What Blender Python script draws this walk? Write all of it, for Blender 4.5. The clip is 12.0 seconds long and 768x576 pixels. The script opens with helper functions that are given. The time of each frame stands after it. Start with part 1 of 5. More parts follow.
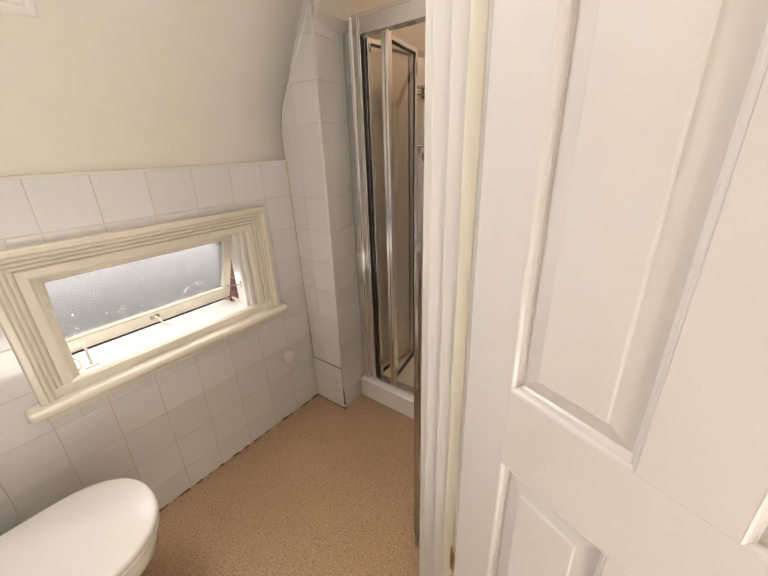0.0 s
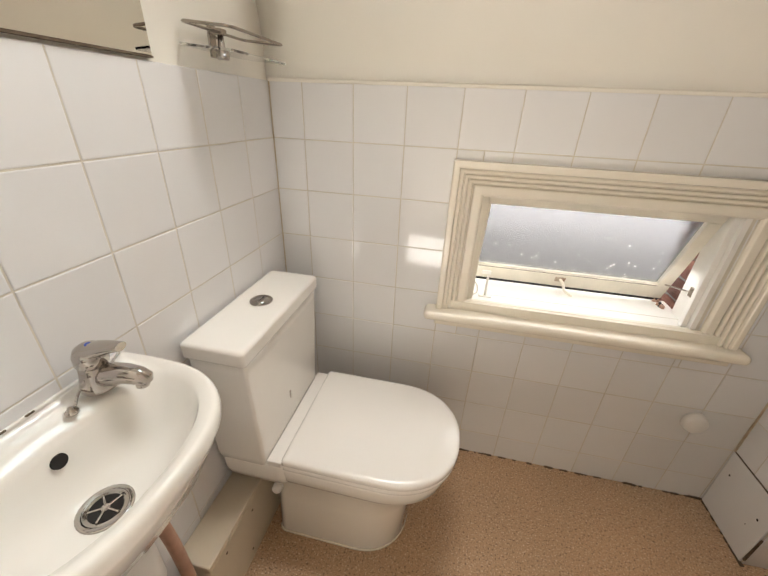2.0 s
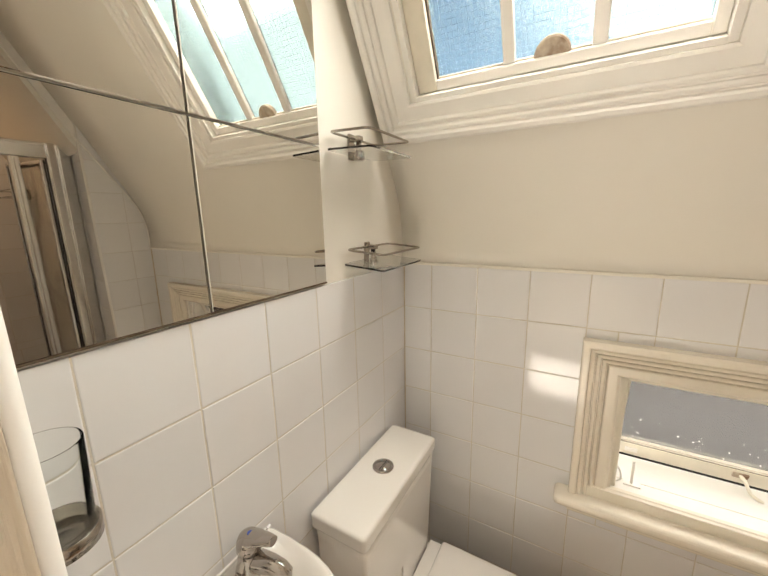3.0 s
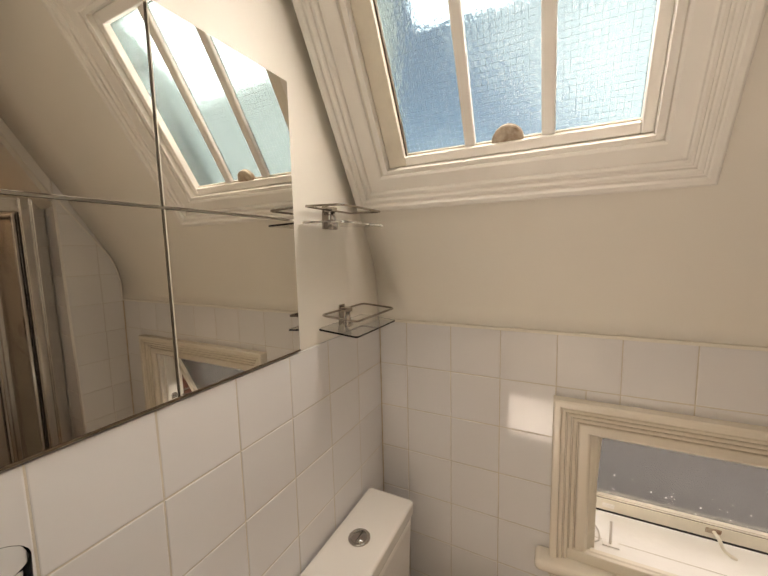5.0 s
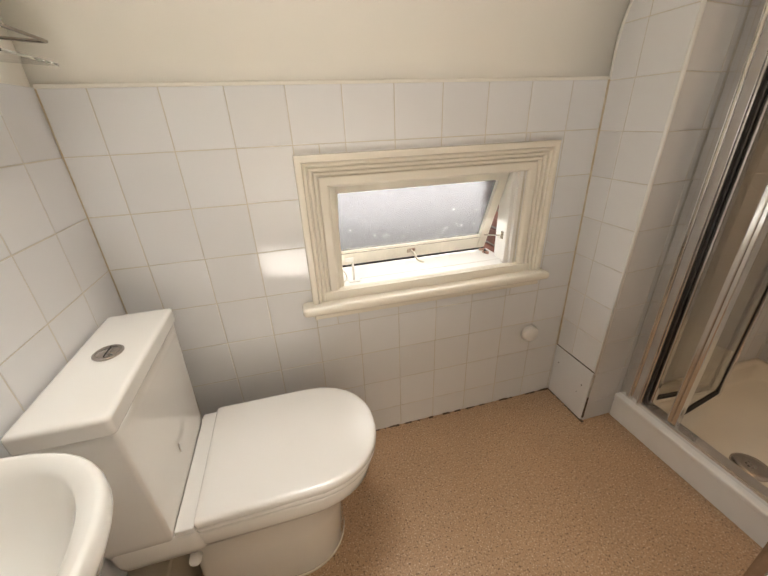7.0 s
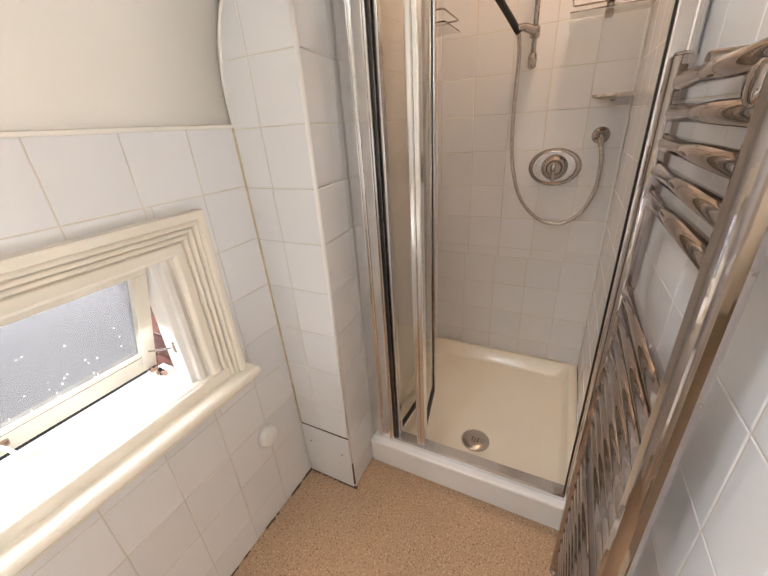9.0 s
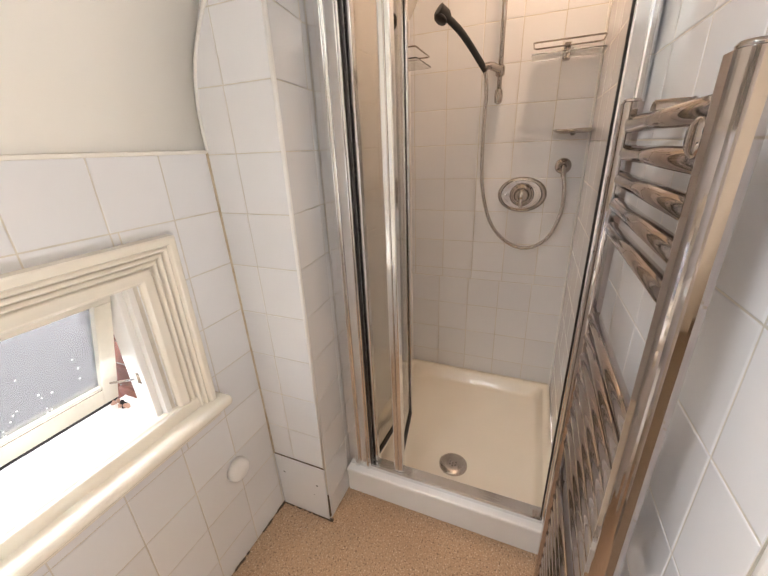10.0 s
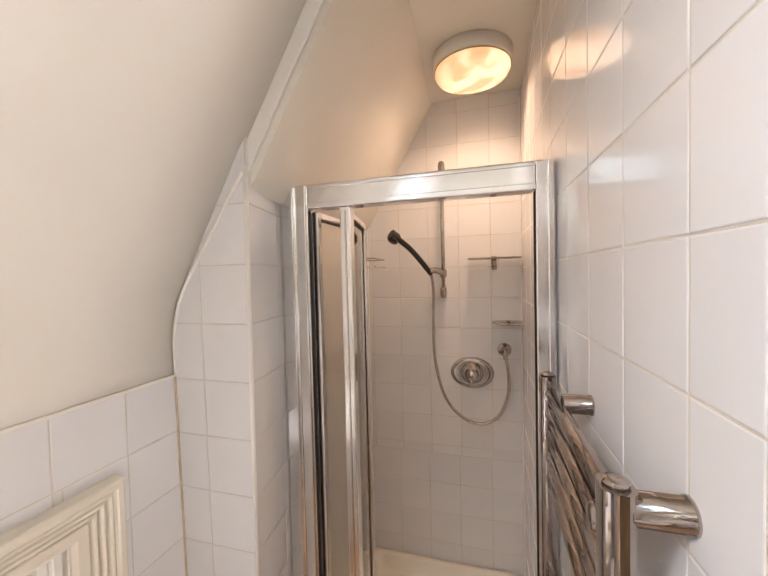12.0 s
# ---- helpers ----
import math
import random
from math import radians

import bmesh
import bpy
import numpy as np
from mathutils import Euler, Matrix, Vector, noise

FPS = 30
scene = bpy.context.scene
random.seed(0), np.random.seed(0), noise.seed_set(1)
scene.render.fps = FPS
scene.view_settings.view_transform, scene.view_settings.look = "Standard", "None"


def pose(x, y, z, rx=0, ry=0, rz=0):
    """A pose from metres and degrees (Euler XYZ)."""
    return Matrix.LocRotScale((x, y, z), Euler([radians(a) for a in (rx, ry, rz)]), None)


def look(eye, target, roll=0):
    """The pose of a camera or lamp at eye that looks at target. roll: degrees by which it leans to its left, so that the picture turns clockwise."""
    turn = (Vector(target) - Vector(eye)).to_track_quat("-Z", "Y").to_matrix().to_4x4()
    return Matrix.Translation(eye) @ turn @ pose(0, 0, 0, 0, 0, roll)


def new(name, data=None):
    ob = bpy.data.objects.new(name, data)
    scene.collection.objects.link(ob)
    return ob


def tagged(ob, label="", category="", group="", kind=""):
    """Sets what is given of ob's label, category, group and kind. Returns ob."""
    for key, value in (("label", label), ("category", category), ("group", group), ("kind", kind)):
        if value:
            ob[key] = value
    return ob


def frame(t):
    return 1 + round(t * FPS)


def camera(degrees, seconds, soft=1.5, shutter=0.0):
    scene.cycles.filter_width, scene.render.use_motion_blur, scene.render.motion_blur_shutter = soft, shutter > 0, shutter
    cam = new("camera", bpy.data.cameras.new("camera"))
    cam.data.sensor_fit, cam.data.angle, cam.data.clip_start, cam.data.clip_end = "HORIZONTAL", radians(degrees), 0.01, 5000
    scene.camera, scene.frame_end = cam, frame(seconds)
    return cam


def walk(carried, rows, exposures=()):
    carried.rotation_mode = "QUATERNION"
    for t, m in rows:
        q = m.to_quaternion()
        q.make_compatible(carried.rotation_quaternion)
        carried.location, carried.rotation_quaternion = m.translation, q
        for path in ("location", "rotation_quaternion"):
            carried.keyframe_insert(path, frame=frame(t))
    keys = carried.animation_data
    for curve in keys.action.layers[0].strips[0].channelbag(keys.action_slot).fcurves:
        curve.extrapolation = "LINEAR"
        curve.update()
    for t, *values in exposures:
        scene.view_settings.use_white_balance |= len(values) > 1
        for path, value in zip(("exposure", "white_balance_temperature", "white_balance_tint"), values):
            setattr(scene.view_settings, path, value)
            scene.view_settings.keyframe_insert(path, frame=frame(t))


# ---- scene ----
cam = camera(95.3, 12.0)
PATH = [
    (0, (0.498, -1.366, 1.36), (1.972, -0.241, 0.611), -1.9),
    (0.2, (0.505, -1.326, 1.344), (1.864, -0.069, 0.587), -1.3),
    (0.5, (0.527, -1.28, 1.33), (1.671, 0.119, 0.472), -0.3),
    (1, (0.551, -1.198, 1.273), (1.406, 0.31, 0.277), -0.8),
    (1.5, (0.541, -1.123, 1.226), (0.979, 0.557, 0.233), -0.3),
    (2, (0.567, -1.054, 1.251), (0.225, 0.695, 0.343), 2.6),
    (2.5, (0.542, -1.061, 1.324), (-0.3, 0.61, 0.619), 0.4),
    (3, (0.529, -1.054, 1.472), (-0.451, 0.641, 1.063), -1.1),
    (3.2, (0.523, -1.056, 1.504), (-0.468, 0.655, 1.205), -1.1),
    (4.8, (0.556, -1.048, 1.595), (-0.352, 0.732, 1.511), -1.6),
    (5, (0.552, -1.051, 1.55), (-0.346, 0.723, 1.335), -1.3),
    (5.5, (0.542, -1.074, 1.423), (-0.279, 0.681, 0.927), -0.5),
    (6, (0.55, -1.086, 1.338), (-0.052, 0.682, 0.621), -0.2),
    (6.5, (0.529, -1.073, 1.244), (0.418, 0.755, 0.442), -1.2),
    (7, (0.519, -1.086, 1.218), (0.966, 0.660, 0.351), -2.3),
    (7.5, (0.556, -1.064, 1.222), (1.451, 0.473, 0.307), -2.3),
    (7.7, (0.592, -1.063, 1.226), (1.574, 0.409, 0.294), -2.1),
    (9.3, (0.885, -0.757, 1.306), (2.57, -0.033, 0.507), -3.8),
    (9.5, (0.888, -0.75, 1.314), (2.598, -0.069, 0.531), -3.4),
    (10, (0.861, -0.798, 1.302), (2.567, -0.061, 0.565), -2.5),
    (10.5, (0.835, -0.862, 1.379), (2.575, -0.036, 0.839), -2.8),
    (11, (0.852, -0.853, 1.512), (2.665, -0.09, 1.154), -3.0),
    (11.5, (0.869, -0.81, 1.491), (2.745, -0.166, 1.236), -1.8),
    (12, (0.84, -0.809, 1.566), (2.761, -0.258, 1.503), -1.4),
]
EXPOSURES = [(0, 2.75, 7100, 14), (1, 2.9, 7050, 14), (1.5, 3.0, 6950, 13), (2, 2.7, 6950, 12), (2.5, 2.6, 7200, 11), (5, 1.95, 8100, 18), (6, 2.35, 7500, 11), (6.5, 2.55, 7250, 10), (7.5, 2.8, 6850, 14), (9.5, 3.45, 6400, 14), (12, 3.2, 6550, 18)]
walk(cam, [(t, look(eye, target, roll)) for t, eye, target, roll in PATH], EXPOSURES)

# ---- light ----

world = bpy.data.worlds.new("sky")
scene.world = world
world.use_nodes = True
wn, wl = world.node_tree.nodes, world.node_tree.links
background = wn["Background"]
sky = wn.new("ShaderNodeTexSky")
sky.sky_type, sky.sun_disc = "NISHITA", False
sky.sun_elevation, sky.sun_rotation = radians(38), radians(200)
cloud_place = wn.new("ShaderNodeTexCoord")
cloud = wn.new("ShaderNodeTexNoise")
cloud.inputs["Scale"].default_value, cloud.inputs["Detail"].default_value = 3.2, 5.0
cloud_ramp = wn.new("ShaderNodeValToRGB")
cloud_ramp.color_ramp.elements[0].position, cloud_ramp.color_ramp.elements[1].position = 0.40, 0.60
cloud_ramp.color_ramp.elements[0].color = (0.16, 0.16, 0.16, 1)
cloud_mix = wn.new("ShaderNodeMixRGB")
cloud_mix.inputs[2].default_value = (13.5, 13.1, 12.6, 1)
wl.new(cloud_place.outputs["Generated"], cloud.inputs["Vector"])
cloud_split = wn.new("ShaderNodeSeparateXYZ")
wl.new(cloud_place.outputs["Generated"], cloud_split.inputs["Vector"])
cloud_bank = wn.new("ShaderNodeMath")
cloud_bank.operation = "MULTIPLY_ADD"
cloud_bank.inputs[1].default_value = 0.45
wl.new(cloud_split.outputs["X"], cloud_bank.inputs[0])
wl.new(cloud.outputs["Fac"], cloud_bank.inputs[2])
wl.new(cloud_bank.outputs["Value"], cloud_ramp.inputs["Fac"])
wl.new(cloud_ramp.outputs["Color"], cloud_mix.inputs["Fac"])
wl.new(sky.outputs["Color"], cloud_mix.inputs[1])
wl.new(cloud_mix.outputs["Color"], background.inputs["Color"])
background.inputs["Strength"].default_value = 0.15

sun = new("sun", bpy.data.lights.new("sun", "SUN"))
sun.data.energy, sun.data.angle, sun.data.color = 2.5, radians(0.6), (1.0, 0.94, 0.86)
sun.matrix_world = look((0, -10, 9), (0, 0, 1.2))

# Fill lamp added on the unseen hall floor, facing up to brighten the slope.
floor_fill = new("hall_floor_fill", bpy.data.lights.new("hall_floor_fill", "AREA"))
floor_fill.data.shape, floor_fill.data.size, floor_fill.data.size_y = "RECTANGLE", 1.5, 0.66
floor_fill.data.energy, floor_fill.data.color = 8.0, (1.0, 0.97, 0.93)
floor_fill.matrix_world = look((0.65, -2.18, 0.03), (0.63, -2.08, 2.30))
floor_fill.data.spread = radians(160)
# Weak fill lamp added behind the camera; the hall has no window here.
hall_side = new("hall_side_fill", bpy.data.lights.new("hall_side_fill", "AREA"))
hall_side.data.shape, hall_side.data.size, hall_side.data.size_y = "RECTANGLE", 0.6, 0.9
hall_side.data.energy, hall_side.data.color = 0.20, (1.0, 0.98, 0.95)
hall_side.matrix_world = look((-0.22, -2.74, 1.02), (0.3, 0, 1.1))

roof_daylight = new("roof_window_daylight", bpy.data.lights.new("roof_window_daylight", "AREA"))
roof_daylight.data.shape, roof_daylight.data.size, roof_daylight.data.size_y = "RECTANGLE", 0.50, 0.30
roof_daylight.data.energy, roof_daylight.data.color, roof_daylight.data.spread = 2.1, (1.0, 0.98, 0.96), radians(170)
roof_daylight.matrix_world = look((0.46, -0.25, 2.20), (0.50, -0.98, 1.0))

sill_daylight = new("small_window_daylight", bpy.data.lights.new("small_window_daylight", "AREA"))
sill_daylight.data.shape, sill_daylight.data.size, sill_daylight.data.size_y = "RECTANGLE", 0.60, 0.05
sill_daylight.data.energy, sill_daylight.data.color = 0.10, (0.97, 0.99, 1.0)
sill_daylight.matrix_world = look((0.97, 0.085, 0.86), (0.97, 0.06, 0.70))

bulb = new("ceiling_bulb", bpy.data.lights.new("ceiling_bulb", "AREA"))
bulb.data.shape, bulb.data.size = "DISK", 0.20
bulb.data.energy, bulb.data.color = 0.46, (1.0, 0.69, 0.45)
bulb.data.spread = radians(140)
bulb.matrix_world = pose(2.285, -0.775, 2.350)

# ---- materials ----


def material(name, colour, rough=0.5, metal=0.0, vary=0.0, scale=8.0, bump=0.0, bump_scale=40.0, coat=0.0, rough_vary=0.0, tint=None, per_piece=0.0):
    """A surface with variation at two scales: colour patches, fine relief, uneven gloss."""
    m = bpy.data.materials.new(name)
    m.use_nodes = True
    n, l = m.node_tree.nodes, m.node_tree.links
    b = n["Principled BSDF"]
    b.inputs["Roughness"].default_value = rough
    b.inputs["Metallic"].default_value = metal
    b.inputs["Coat Weight"].default_value = coat
    b.inputs["Coat Roughness"].default_value = 0.05
    place = n.new("ShaderNodeTexCoord")
    big = n.new("ShaderNodeTexNoise")
    big.inputs["Scale"].default_value, big.inputs["Detail"].default_value = scale, 6.0
    l.new(place.outputs["Object"], big.inputs["Vector"])
    ramp = n.new("ShaderNodeValToRGB")
    ramp.color_ramp.elements[0].position, ramp.color_ramp.elements[1].position = 0.3, 0.72
    dark = tint or tuple(c * (1 - vary) for c in colour)
    ramp.color_ramp.elements[0].color = (*dark, 1)
    ramp.color_ramp.elements[1].color = (*colour, 1)
    l.new(big.outputs["Fac"], ramp.inputs["Fac"])
    last = ramp.outputs["Color"]
    if per_piece:
        info = n.new("ShaderNodeObjectInfo")
        shift = n.new("ShaderNodeMapRange")
        shift.inputs["To Min"].default_value, shift.inputs["To Max"].default_value = 1 - per_piece, 1.0
        hsv = n.new("ShaderNodeHueSaturation")
        l.new(info.outputs["Random"], shift.inputs["Value"])
        l.new(shift.outputs["Result"], hsv.inputs["Value"])
        l.new(last, hsv.inputs["Color"])
        last = hsv.outputs["Color"]
    l.new(last, b.inputs["Base Color"])
    if rough_vary:
        r = n.new("ShaderNodeMapRange")
        r.inputs["To Min"].default_value, r.inputs["To Max"].default_value = max(rough - rough_vary, 0.02), rough + rough_vary
        l.new(big.outputs["Fac"], r.inputs["Value"])
        l.new(r.outputs["Result"], b.inputs["Roughness"])
    if bump:
        fine = n.new("ShaderNodeTexNoise")
        fine.inputs["Scale"].default_value, fine.inputs["Detail"].default_value = bump_scale, 4.0
        l.new(place.outputs["Object"], fine.inputs["Vector"])
        relief = n.new("ShaderNodeBump")
        relief.inputs["Strength"].default_value, relief.inputs["Distance"].default_value = bump, 0.01
        l.new(fine.outputs["Fac"], relief.inputs["Height"])
        l.new(relief.outputs["Normal"], b.inputs["Normal"])
    return m


TILE = material("glazed_white_tile", (0.80, 0.80, 0.81), 0.085, vary=0.03, scale=3, bump=0.03, bump_scale=14, per_piece=0.05)
GROUT = material("cream_grout", (0.72, 0.67, 0.58), 0.85, vary=0.22, scale=9, bump=0.2, bump_scale=300)
PLASTER = material("cream_plaster", (0.83, 0.80, 0.73), 0.55, vary=0.05, scale=2.5, bump=0.10, bump_scale=9, rough_vary=0.12)
SOFFIT = material("cream_soffit_paint", (0.80, 0.77, 0.70), 0.5, vary=0.05, scale=3, bump=0.08, bump_scale=10)
TRIM = material("cream_gloss_paint", (0.84, 0.785, 0.68), 0.24, vary=0.03, scale=5, bump=0.015, bump_scale=60)
SASH = material("aged_cream_paint", (0.80, 0.75, 0.64), 0.4, vary=0.16, scale=14, bump=0.18, bump_scale=70, rough_vary=0.1)
SILL = material("white_sill_paint", (0.84, 0.82, 0.78), 0.4, vary=0.05, scale=11, bump=0.08, bump_scale=50)
DOOR = material("white_satin_paint", (0.75, 0.725, 0.715), 0.30, vary=0.03, scale=4, bump=0.04, bump_scale=80)
# Chrome tones are lowered to stand for the dark surroundings they would reflect.
CHROME = material("chrome", (0.50, 0.46, 0.43), 0.07, 1.0, vary=0.05, scale=20, rough_vary=0.03)
RADIATOR = material("radiator_chrome", (0.44, 0.39, 0.365), 0.06, 1.0, vary=0.05, scale=20, rough_vary=0.02)
DARK_CHROME = material("dark_chrome", (0.38, 0.34, 0.30), 0.14, 1.0, vary=0.1, scale=20, rough_vary=0.05)
# Near black puts the gap's shade into the outer sill's colour.
SILL_SHADE = material("outer_sill_shade", (0.010, 0.009, 0.008), 0.7, vary=0.3, scale=20)
STEEL = material("brushed_steel", (0.62, 0.58, 0.54), 0.24, 1.0, vary=0.12, scale=30, rough_vary=0.08)
ALLOY = material("polished_aluminium", (0.84, 0.84, 0.84), 0.16, 1.0, vary=0.06, scale=16, rough_vary=0.06)
CERAMIC = material("white_ceramic", (0.82, 0.80, 0.76), 0.07, vary=0.02, scale=4, coat=0.6)
SEAT = material("white_seat_plastic", (0.83, 0.81, 0.78), 0.2, vary=0.02, scale=5, coat=0.2)
PLASTIC = material("white_plastic", (0.86, 0.845, 0.82), 0.3, vary=0.04, scale=9)
TRAY = material("cream_acrylic", (0.82, 0.77, 0.66), 0.18, vary=0.05, scale=4, coat=0.3)
RUBBER = material("black_rubber", (0.02, 0.018, 0.016), 0.45, vary=0.3, scale=20)
DARK = material("dark_void", (0.012, 0.010, 0.009), 0.8, vary=0.3, scale=20)
BOXING = material("cream_boxing_paint", (0.62, 0.54, 0.42), 0.4, vary=0.12, scale=5, bump=0.06)
COPPER = material("pinkish_lagged_pipe", (0.55, 0.33, 0.24), 0.5, vary=0.3, scale=18, bump=0.2)
MOULD = material("dark_mould_stain", (0.14, 0.10, 0.065), 0.8, vary=0.5, scale=60)
STAINED = material("yellowed_sealant", (0.68, 0.60, 0.47), 0.6, scale=22, tint=(0.48, 0.37, 0.24), bump=0.15)
RUST = material("rusty_cream_paint", (0.62, 0.55, 0.44), 0.6, scale=45, tint=(0.20, 0.10, 0.05), bump=0.2)
BRICK = material("red_brick", (0.24, 0.085, 0.05), 0.85, vary=0.4, scale=40, bump=0.5, bump_scale=160, per_piece=0.35)
MORTAR = material("mortar", (0.30, 0.27, 0.23), 0.9, vary=0.3, scale=50, bump=0.3)
BRASS = material("old_brass", (0.55, 0.40, 0.20), 0.35, 1.0, vary=0.3, scale=40)
BLUE = material("blue_dot", (0.03, 0.07, 0.35), 0.3)
RED = material("red_dot", (0.45, 0.05, 0.04), 0.3)
SLOT_BROWN = material("slot_brown", (0.28, 0.18, 0.11), 0.7, vary=0.4, scale=30, bump=0.2)
HALLPAINT = material("hall_cream_paint", (0.72, 0.66, 0.56), 0.6, vary=0.06, scale=3, bump=0.06)
CARPET = material("hall_carpet", (0.30, 0.22, 0.15), 0.95, vary=0.3, scale=120, bump=0.5, bump_scale=400)
GROUND = material("ground_asphalt", (0.06, 0.06, 0.06), 0.9, vary=0.3, scale=0.4)
SLATE = material("pale_slate", (0.42, 0.42, 0.44), 0.6, vary=0.35, scale=6, bump=0.3)
RENDERED = material("far_house_render", (0.15, 0.15, 0.155), 0.8, vary=0.25, scale=2)


def speckled_vinyl():
    m = material("speckled_tan_vinyl", (0.50, 0.325, 0.195), 0.40, vary=0.16, scale=2.2, bump=0.12, bump_scale=260, rough_vary=0.08)
    n, l = m.node_tree.nodes, m.node_tree.links
    b = n["Principled BSDF"]
    base = b.inputs["Base Color"].links[0].from_socket
    place = n.new("ShaderNodeTexCoord")
    for scale, low, high, colour in ((160, 0.57, 0.65, (0.15, 0.085, 0.045, 1)), (190, 0.58, 0.66, (0.70, 0.55, 0.40, 1)), (290, 0.56, 0.66, (0.30, 0.20, 0.12, 1))):
        fleck = n.new("ShaderNodeTexNoise")
        fleck.inputs["Scale"].default_value, fleck.inputs["Detail"].default_value = scale, 2.0
        shift = n.new("ShaderNodeMapping")
        shift.inputs["Location"].default_value = (scale, scale * 0.7, 0)
        l.new(place.outputs["Object"], shift.inputs["Vector"])
        l.new(shift.outputs["Vector"], fleck.inputs["Vector"])
        gate = n.new("ShaderNodeMapRange")
        gate.inputs["From Min"].default_value, gate.inputs["From Max"].default_value = low, high
        gate.inputs["To Max"].default_value = 0.9
        l.new(fleck.outputs["Fac"], gate.inputs["Value"])
        mix = n.new("ShaderNodeMixRGB")
        mix.inputs[2].default_value = colour
        l.new(gate.outputs["Result"], mix.inputs[0])
        l.new(base, mix.inputs[1])
        base = mix.outputs["Color"]
    l.new(base, b.inputs["Base Color"])
    return m


VINYL = speckled_vinyl()


def grained_paint():
    """Old beige paint over upright wood grain."""
    m = material("grained_beige_paint", (0.66, 0.57, 0.45), 0.5, vary=0.15, scale=6)
    n, l = m.node_tree.nodes, m.node_tree.links
    b = n["Principled BSDF"]
    place, stretch, grain = n.new("ShaderNodeTexCoord"), n.new("ShaderNodeMapping"), n.new("ShaderNodeTexNoise")
    stretch.inputs["Scale"].default_value = (1, 1, 0.06)
    grain.inputs["Scale"].default_value, grain.inputs["Detail"].default_value, grain.inputs["Distortion"].default_value = 170, 4.0, 0.6
    relief = n.new("ShaderNodeBump")
    relief.inputs["Strength"].default_value, relief.inputs["Distance"].default_value = 0.5, 0.01
    l.new(place.outputs["Object"], stretch.inputs["Vector"])
    l.new(stretch.outputs["Vector"], grain.inputs["Vector"])
    l.new(grain.outputs["Fac"], relief.inputs["Height"])
    l.new(relief.outputs["Normal"], b.inputs["Normal"])
    return m


GRAINED = grained_paint()


def glass(name, tint, rough, ior=1.45, bump=0.0, bump_scale=120.0):
    m = bpy.data.materials.new(name)
    m.use_nodes = True
    n, l = m.node_tree.nodes, m.node_tree.links
    b = n["Principled BSDF"]
    b.inputs["Base Color"].default_value = (*tint, 1)
    b.inputs["Roughness"].default_value = rough
    b.inputs["Transmission Weight"].default_value = 1.0
    b.inputs["IOR"].default_value = ior
    if bump:
        place = n.new("ShaderNodeTexCoord")
        fine = n.new("ShaderNodeTexNoise")
        fine.inputs["Scale"].default_value, fine.inputs["Detail"].default_value = bump_scale, 3.0
        relief = n.new("ShaderNodeBump")
        relief.inputs["Strength"].default_value, relief.inputs["Distance"].default_value = bump, 0.01
        l.new(place.outputs["Object"], fine.inputs["Vector"])
        l.new(fine.outputs["Fac"], relief.inputs["Height"])
        l.new(relief.outputs["Normal"], b.inputs["Normal"])
    return m


CLEAR = glass("clear_glass", (0.96, 0.97, 0.95), 0.0)
TUMBLER = glass("tumbler_glass", (0.97, 0.985, 0.98), 0.0, 1.08)
SMOKED = glass("shower_glass", (0.80, 0.78, 0.72), 0.02)
# Both panes are tinted dark to dim the sky behind; daylight passes unshadowed.
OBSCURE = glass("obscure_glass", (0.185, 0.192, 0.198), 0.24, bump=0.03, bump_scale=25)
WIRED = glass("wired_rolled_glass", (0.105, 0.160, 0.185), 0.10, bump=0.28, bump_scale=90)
WIRE = material("glazing_wire", (0.30, 0.34, 0.38), 0.5, 0.6)


def mirror_glass():
    m = bpy.data.materials.new("old_mirror")
    m.use_nodes = True
    b = m.node_tree.nodes["Principled BSDF"]
    b.inputs["Base Color"].default_value = (0.68, 0.66, 0.61, 1)
    b.inputs["Metallic"].default_value, b.inputs["Roughness"].default_value = 1.0, 0.015
    return m


MIRROR = mirror_glass()


def lamp_glass():
    m = bpy.data.materials.new("lit_lamp_glass")
    m.use_nodes = True
    n, l = m.node_tree.nodes, m.node_tree.links
    b = n["Principled BSDF"]
    b.inputs["Base Color"].default_value = (0.9, 0.85, 0.75, 1)
    b.inputs["Roughness"].default_value = 0.3
    place = n.new("ShaderNodeTexCoord")
    patch = n.new("ShaderNodeTexNoise")
    patch.inputs["Scale"].default_value, patch.inputs["Detail"].default_value = 13.0, 1.0
    ramp = n.new("ShaderNodeValToRGB")
    ramp.color_ramp.elements[0].position, ramp.color_ramp.elements[1].position = 0.38, 0.6
    ramp.color_ramp.elements[0].color, ramp.color_ramp.elements[1].color = (1.0, 0.42, 0.13, 1), (1.5, 1.05, 0.58, 1)
    l.new(place.outputs["Object"], patch.inputs["Vector"])
    l.new(patch.outputs["Fac"], ramp.inputs["Fac"])
    l.new(ramp.outputs["Color"], b.inputs["Emission Color"])
    b.inputs["Emission Strength"].default_value = 0.085
    return m


LAMP = lamp_glass()

# ---- building helpers ----


def part(name, bm, mat, parent=None, label=""):
    mesh = bpy.data.meshes.new(name)
    bm.to_mesh(mesh)
    bm.free()
    mesh.materials.append(mat)
    ob = new(name, mesh)
    ob.parent = parent
    if label:
        ob["label"] = label
    return ob


def thing(name, label, category, group="", kind=""):
    return tagged(new(name), label, category, group, kind)


